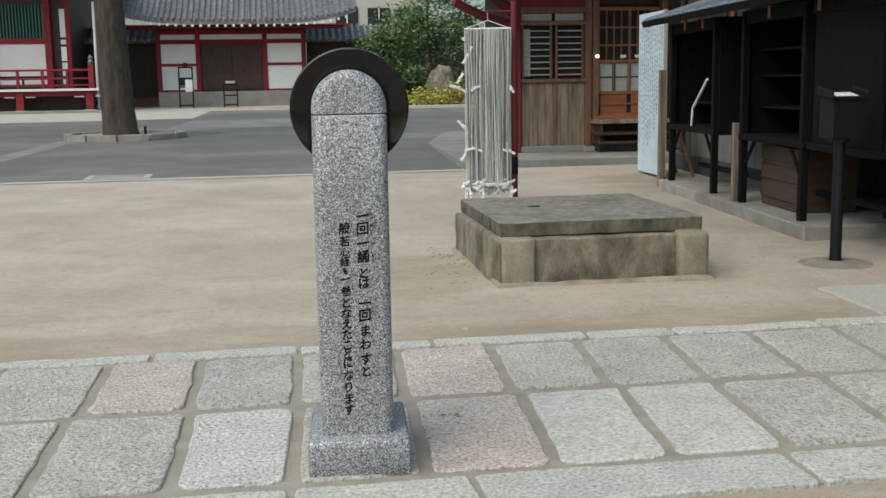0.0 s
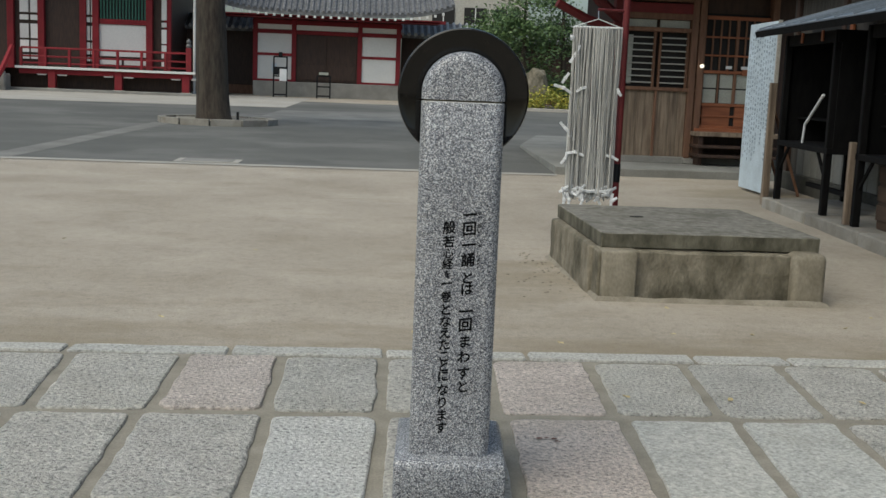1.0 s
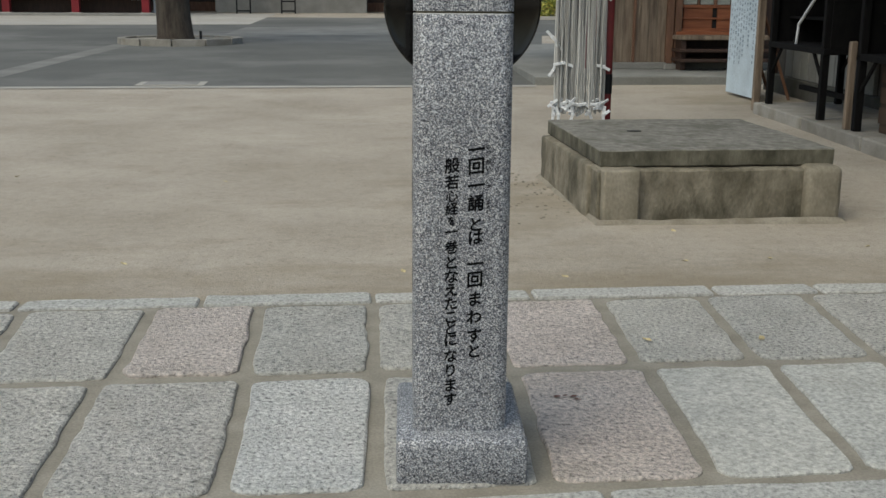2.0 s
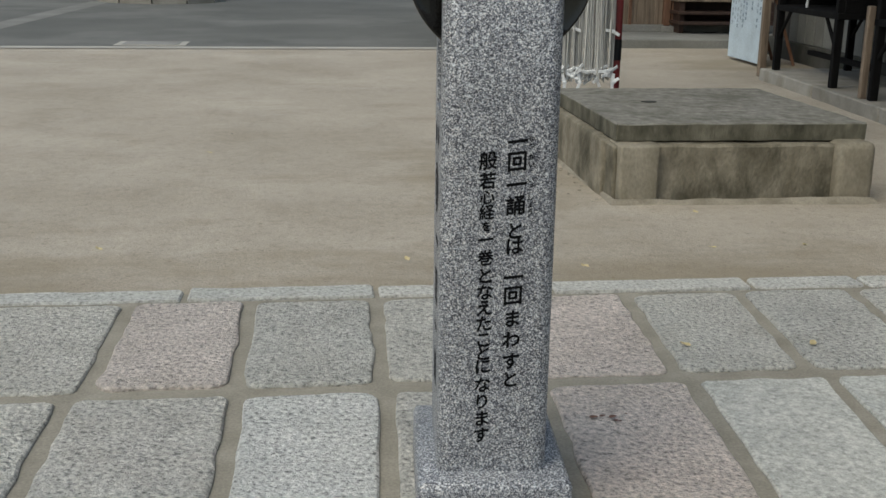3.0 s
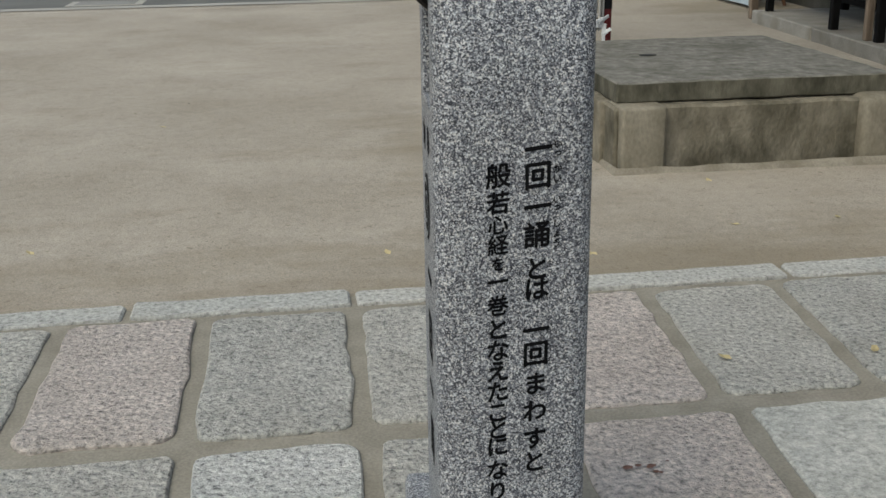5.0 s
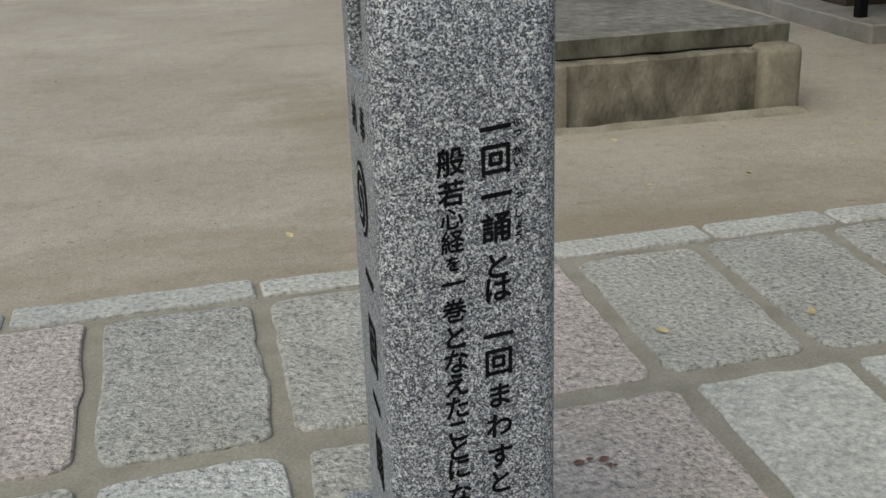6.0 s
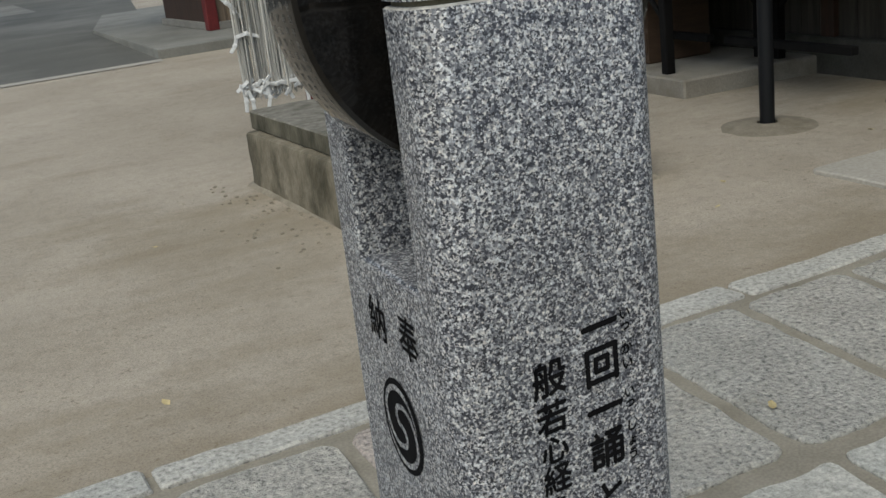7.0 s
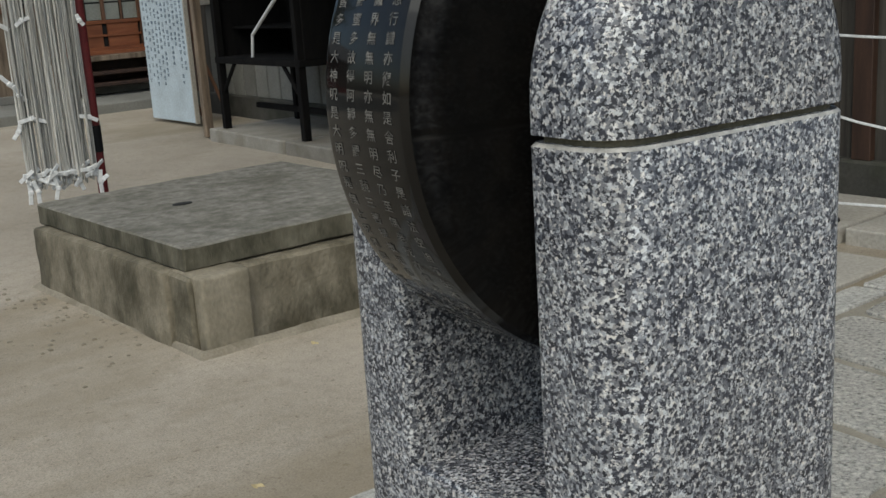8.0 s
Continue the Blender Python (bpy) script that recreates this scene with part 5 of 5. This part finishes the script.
def lantern_stand(x, height, card):
    g = rise(48.5)
    s = thing("notice_stand", (x, 48.6, g), "thin black metal stand before the hall steps", "stand", group="notice stands")
    for dx in (-0.28, 0.28):
        part("leg", boxed(x + dx - 0.03, x + dx + 0.03, 48.56, 48.64, g - 0.02, g + height, 0.004), M_BLACKMETAL, s)
    for z in (0.1, height * 0.52, height):
        part("crossbar", boxed(x - 0.3, x + 0.3, 48.57, 48.63, g + z - 0.03, g + z + 0.03, 0.004), M_BLACKMETAL, s)
    if card:
        part("box", boxed(x - 0.25, x + 0.25, 48.5, 48.7, g + height * 0.55, g + height * 0.75, 0.01), M_BLACKMETAL, s)
        part("card", boxed(x - 0.02, x + 0.28, 48.46, 48.48, g + height * 0.4, g + height * 0.7), M_PAPER, s, "white card")
    else:
        part("card", boxed(x - 0.2, x + 0.2, 48.5, 48.52, g + height + 0.05, g + height + 0.16), M_PAPERPANE, s)
    part("top_knob", boxed(x - 0.08, x + 0.08, 48.52, 48.68, g + height, g + height + 0.2, 0.02), M_BLACKMETAL, s)


lantern_stand(-3.58, 1.7, True)
lantern_stand(-1.72, 0.95, False)


# ---- the raised red hall with a veranda ----
def veranda_hall():
    g = rise(45)
    h = thing("raised_red_hall", (-11, 47, g), "raised red temple hall with railed veranda and white panels", "building")
    part("stone_base", boxed(-18, -6.5, 44.6, 56, g - 0.1, g + 0.1, 0.02), M_STONE, h)
    part("floor", boxed(-18, -6.62, 44.7, 56, 1.17, 1.22, 0.01), M_RED, h)
    part("floor_edge", boxed(-13.5, -6.6, 44.66, 44.70, 1.18, 1.27, 0.004), M_PLASTER, h, "white floor edge")
    part("beam", boxed(-13.4, -6.75, 44.85, 45.0, 0.98, 1.17, 0.01), M_RED, h)
    for x in (-14.5, -12.15, -9.6, -7.0):
        leg = part("veranda_post", boxed(x - 0.14, x + 0.14, 44.8, 45.08, g + 0.1, 1.17, 0.01), M_RED, h)
        part("post_foot", boxed(x - 0.2, x + 0.2, 44.75, 45.13, g - 0.05, g + 0.12, 0.01), M_CONCRETE_PALE, leg)
        for s in (-1, 1):
            part("bracket", boxed(x + s * 0.2, x + s * 0.58, 44.86, 44.93, 0.93, 1.04, 0.03), M_PLASTER, leg, "white carved bracket")
    part("under_wall", boxed(-18, -6.9, 45.6, 45.7, g, 1.17), M_DARKWOOD, h)
    for z, t in ((1.36, 0.07), (1.62, 0.07), (1.94, 0.08)):
        part("handrail", boxed(-13.3, -6.75, 44.78, 44.86, z, z + t, 0.01), M_RED, h)
    for k in range(8):
        x = -13.3 + k * 0.92
        part("rail_post", boxed(x - 0.05, x + 0.05, 44.76, 44.88, 1.22, 1.98 if k < 7 else 2.1, 0.008), M_RED, h)
    newel = part("newel", boxed(-6.98, -6.78, 44.72, 44.92, 1.2, 2.2, 0.01), M_RED, h)
    part("finial", lathe_path(bmesh.new(), [(-6.88, 44.82, z) for z in (2.2, 2.28, 2.36, 2.44, 2.56)], [0.08, 0.11, 0.07, 0.1, 0.02], 12), M_TILE, newel, "grey onion finial", smooth=True)
    Y = 46.6
    part("core", boxed(-18, -8.0, Y + 0.1, 55, 1.22, 6.0), M_DARKWOOD, h)
    for x in (-14.2, -13.0, -11.35, -10.85, -8.72, -7.98):
        part("post", boxed(x - 0.13, x + 0.13, Y - 0.12, Y + 0.12, 1.22, 6.0, 0.01), M_RED, h)
    part("panel", boxed(-10.72, -8.85, Y, Y + 0.08, 1.78, 3.05), M_PLASTER, h, "white plaster panel")
    for x0, x1 in ((-10.72, -9.85), (-9.75, -8.85)):
        part("panel", boxed(x0, x1, Y, Y + 0.08, 1.45, 1.66), M_PLASTER, h)
    part("rail", boxed(-10.9, -8.7, Y - 0.06, Y + 0.04, 3.06, 3.26), M_RED, h)
    part("green_window", boxed(-10.72, -8.85, Y + 0.04, Y + 0.08, 3.26, 4.6), M_DARK, h)
    for k in range(15):
        x = -10.68 + k * 0.125
        part("lattice_bar", boxed(x, x + 0.06, Y - 0.02, Y + 0.04, 3.26, 4.6), M_GREEN, h, "green lattice bar")
    for x0, cols in ((-13.85, 2), (-12.95, 0), (-11.3, 2)):
        for c in range(cols):
            xa = x0 + (0.0 if x0 > -12 else 0.0) + c * (0.26 if x0 > -12 else 0.42)
            for z0, z1 in ((1.55, 1.72), (1.82, 2.3), (2.38, 2.95), (3.1, 3.3), (3.4, 4.4)):
                part("panel", boxed(xa, xa + (0.2 if x0 > -12 else 0.34), Y - 0.02, Y + 0.08, z0, z1), M_PLASTER, h)
    for z0, z1 in ((1.45, 1.66), (1.78, 2.3), (2.36, 2.92), (3.02, 3.2), (3.3, 4.4)):
        part("panel", boxed(-8.22, -8.02, Y - 0.16, Y - 0.02, z0, z1), M_PLASTER, h)
    part("gutter_pipe", tubed((-6.75, 45.4, g), (-6.75, 45.4, 4.6), 0.05, seg=8), M_PLASTER, h, "pale downpipe")
    bm = bmesh.new()
    vs = [bm.verts.new(p) for p in ((-18.5, 44.2, 6.0), (-5.9, 44.2, 6.0), (-7.6, 50, 9.2), (-18.5, 50, 9.2), (-5.9, 57, 6.0), (-18.5, 57, 6.0))]
    for q in ((0, 1, 2, 3), (1, 4, 2), (3, 2, 4, 5), (0, 5, 4, 1), (0, 3, 5)):
        bm.faces.new([vs[i] for i in q])
    part("roof", bm, M_TILE, h, "large grey tiled roof")
    # stair of red sides and stone cheek
    st = part("stair", boxed(-16.5, -14.1, 43.2, 44.7, g, g + 0.3, 0.01), M_RED, h, "red veranda stair")
    for k in range(4):
        part("tread", boxed(-16.5, -14.1, 43.5 + k * 0.3, 44.72, g + 0.3 + k * 0.17, g + 0.42 + k * 0.17, 0.01), M_RED, st)
    part("cheek", boxed(-14.05, -13.65, 44.0, 44.65, g - 0.05, 0.95, 0.05), M_STONE, h, "grey stone stair cheek")
    part("stair_rail", lathe_path(bmesh.new(), [(-13.85, 43.1, 0.5), (-13.75, 43.9, 1.1), (-13.6, 44.7, 2.0)], [0.1, 0.11, 0.1], 6), M_RED, h)


veranda_hall()


# ---- trees, hedge, far building ----
def court_tree():
    r = random.Random(12)
    t = thing("court_tree", (-3.6, 27.2, rise(27.2)), "tall tree with a dark brown trunk in a stone ring", "tree")
    g = rise(27.2)
    pts = [(-3.6, 27.2, g - 0.1), (-3.61, 27.2, g + 0.15), (-3.63, 27.2, g + 0.6), (-3.67, 27.2, 2.0), (-3.72, 27.2, 3.5), (-3.75, 27.2, 6.0), (-3.7, 27.2, 8.5)]
    trunk = bmesh.new()
    lathe_path(trunk, pts, [0.52, 0.42, 0.385, 0.36, 0.33, 0.26, 0.14], 20)
    for v in trunk.verts:
        v.co.x += 0.02 * noise.noise(v.co * 3)
        v.co.y += 0.02 * noise.noise(v.co * 3 + Vector((5, 0, 0)))
    part("trunk", trunk, M_BARK, t, smooth=True)
    tips = []
    for k in range(9):
        a, z = k * 0.75, 5.0 + k * 0.4
        p = [(-3.73, 27.2, z)]
        for s in range(3):
            x, y, zz = p[-1]
            p.append((x + math.cos(a) * 0.9, y + math.sin(a) * 0.9, zz + r.uniform(0.2, 0.7)))
        part("limb", lathe_path(bmesh.new(), p, [0.12, 0.08, 0.05, 0.02], 6), M_BARK, t)
        tips += p[1:]
    part("crown", leaves(r, tips, 1.1, 130, 0.13), M_CROWN, t)
    ring = thing("planter_ring", (-3.55, 27.2, g), "low stone kerb ring round the tree", "kerb ring")
    n = 12
    for i in range(n):
        a, b = 2 * math.pi * i / n, 2 * math.pi * (i + 1) / n - 0.03
        o = [(-3.5 + rr * 1.05 * math.cos(q), 27.2 + rr * math.sin(q)) for rr, q in ((1.35, a), (1.35, b), (1.18, b), (1.18, a))]
        part("kerb_stone", prism(bmesh.new(), o, g - 0.05, g + 0.13, 0.012), M_CONCRETE, ring)
    bm = bmesh.new()
    prism(bm, [(-3.5 + 1.2 * math.cos(2 * math.pi * i / 20), 27.2 + 1.2 * math.sin(2 * math.pi * i / 20)) for i in range(20)], g - 0.05, g + 0.09)
    part("soil", bm, M_MORTAR, ring, "bare brown soil")


court_tree()


def garden():
    r = random.Random(21)
    g = rise(43.5)
    k = thing("garden_kerb", (9, 43.1, g), "pale low kerb in front of the hedge", "kerb", kind="structure")
    part("stone", boxed(3.5, 20, 43.0, 43.25, g - 0.05, g + 0.1, 0.01), M_CONCRETE_PALE, k)
    hd = thing("clipped_hedge", (8, 43.9, g), "clipped yellow-green hedge along a kerb", "hedge", kind="stuff")
    centres = [(4.0 + 0.22 * i, 43.9 + r.uniform(-0.35, 0.35), g + r.uniform(0.15, 0.68)) for i in range(70)]
    part("foliage", leaves(r, centres, 0.5, 170, 0.065), M_HEDGE, hd)
    for j, (x, y, top, spread_) in enumerate(((4.6, 47.5, 3.6, 1.7), (6.6, 46.2, 4.9, 2.3), (8.6, 47.5, 5.4, 2.4), (10.8, 46.5, 5.0, 2.2), (5.6, 49.2, 4.3, 1.6))):
        t = thing("garden_pine", (x, y, rise(y)), "dark green garden pine with layered foliage", "tree", group="garden pines")
        lean_ = r.uniform(-0.3, 0.3)
        pts = [(x + lean_ * s, y, rise(y) + top * 0.9 * s) for s in (0, 0.25, 0.5, 0.75, 1)]
        part("trunk", lathe_path(bmesh.new(), pts, [0.16, 0.13, 0.1, 0.07, 0.03], 8), M_BARK, t)
        tips = []
        for b in range(22):
            s = r.uniform(0.12, 1.0)
            a = r.uniform(0, 6.3)
            reach = spread_ * (1.05 - s * 0.65) * r.uniform(0.5, 1.0)
            root = (x + lean_ * s, y, rise(y) + top * 0.9 * s)
            end = (root[0] + math.cos(a) * reach, y + math.sin(a) * reach * 0.7, root[2] + r.uniform(0.0, 0.35))
            part("branch", lathe_path(bmesh.new(), [root, end], [0.035, 0.012], 5), M_BARK, t)
            tips += [end, tuple((Vector(root) * 0.4 + Vector(end) * 0.6)[:])]
        part("crown", leaves(r, tips, 0.75, 110, 0.085), M_PINE, t)
    st = thing("garden_rock", (6.9, 44.9, rise(45)), "brown standing garden rock behind the hedge", "rock")
    bm = bmesh.new()
    bmesh.ops.create_icosphere(bm, subdivisions=3, radius=1.0)
    for v in bm.verts:
        v.co = Vector((6.9, 44.9, g + 0.7)) + Vector((v.co.x * 0.6, v.co.y * 0.4, v.co.z * 0.95)) * (1 + 0.22 * noise.noise(v.co * 1.7))
    part("rock", bm, M_CONCRETE_MOSSY, st)
    b = thing("far_building", (7, 72, 0.5), "cream apartment building beyond the temple wall", "building")
    part("wall", boxed(3.5, 10.2, 70, 80, 0, 12), M_FACADE, b)
    for fl in range(4):
        for c in range(3):
            x, z = 4.2 + c * 2.0, 1.6 + fl * 2.8
            w = part("window", boxed(x, x + 1.4, 69.93, 70.02, z, z + 1.5), M_DARK, b, "dark window with pale frame")
            part("frame", boxed(x - 0.06, x + 1.46, 69.9, 69.94, z - 0.08, z, 0.0), M_PLASTER, w)
            part("mullion", boxed(x + 0.67, x + 0.73, 69.9, 69.93, z, z + 1.5), M_PLASTER, w)
    part("pipe", boxed(8.9, 9.0, 69.88, 69.98, 0, 12), M_STONE, b)


garden()


# ---- fallen leaves and grit ----
def small_things():
    r = random.Random(31)
    bm = bmesh.new()
    pts = [bm.verts.new(p) for p in ((0, -0.022, 0.002), (0.012, -0.006, 0.007), (0.009, 0.012, 0.004), (0, 0.024, 0.008), (-0.010, 0.011, 0.005), (-0.011, -0.007, 0.003))]
    mid = bm.verts.new((0, 0, 0.001))
    for i in range(6):
        bm.faces.new((pts[i], pts[(i + 1) % 6], mid))
    first = tagged(part("leaf", bm, M_YELLOW), "small dry yellow fallen leaf", "leaf", "fallen leaves")
    spots = [(1.028, 5.034, 0.016), (1.475, 5.015, 0.016), (0.94, 6.09, -0.01), (1.61, 6.35, -0.008), (-1.18, 6.5, -0.008), (2.066, 6.37, -0.008), (1.77, 7.04, -0.008), (2.05, 5.0, 0.016), (3.0, 6.9, -0.01),
             (4.2, 7.1, -0.01), (4.6, 7.3, -0.01), (2.7, 6.6, -0.01), (-2.4, 9.2, -0.01), (0.6, 8.1, -0.01), (-0.9, 8.9, -0.01), (0.18, 6.25, -0.008)]
    first.matrix_basis = pose(*spots[0], 0, 0, 40)
    for p in spots[1:]:
        copy_thing(first, pose(*p, r.uniform(-12, 12), r.uniform(-12, 12), r.uniform(0, 360)))
    bm = bmesh.new()
    for k in range(620):
        x, y, s = r.uniform(-4.5, 5), r.uniform(5.85, 15), r.uniform(0.003, 0.007)
        if k > 170:
            # handfuls lie together: at the kerb, beside the block and on two trodden patches
            cx, cy, sx, sy = ((-0.6, 6.05, 1.3, 0.16), (1.15, 7.9, 0.22, 0.7), (-0.15, 7.6, 0.3, 0.35), (-0.9, 6.9, 0.5, 0.3))[k % 4]
            x, y, s = r.gauss(cx, sx), max(5.86, r.gauss(cy, sy)), r.uniform(0.002, 0.005)
        box(bm, x - s, x + s, y - s * r.uniform(0.5, 1), y + s, -0.025, -0.014 + s * 0.7)
    tagged(part("grit", bm, M_PEBBLE), "scattered small stones and grit on the sand", "grit", kind="stuff")


small_things()


def dirt_spot():
    d = thing("dirt_spot", (0.6, 4.467, 0.012), "small reddish brown smear of dirt on a slab", "dirt", kind="stuff")
    r = random.Random(44)
    bm = bmesh.new()
    for k in range(9):
        x, y, rad = 0.6 + r.gauss(0, 0.03), 4.467 + r.gauss(0, 0.016), r.uniform(0.004, 0.012)
        bm.faces.new([bm.verts.new((x + rad * math.cos(a) * r.uniform(0.6, 1.3), y + rad * math.sin(a) * r.uniform(0.5, 1), 0.0165 + 0.0001 * k)) for a in (2 * math.pi * i / 9 for i in range(9))])
    part("smear", bm, M_DIRT, d)
    st = thing("garden_stake", (-2.95, 26.4, rise(26.4) + 0.09), "short dark stake in the soil ring", "stake")
    part("stake", tubed((-2.95, 26.4, 0.1), (-2.95, 26.4, 0.42), 0.03, seg=8), M_BLACKMETAL, st)


dirt_spot()
pave()
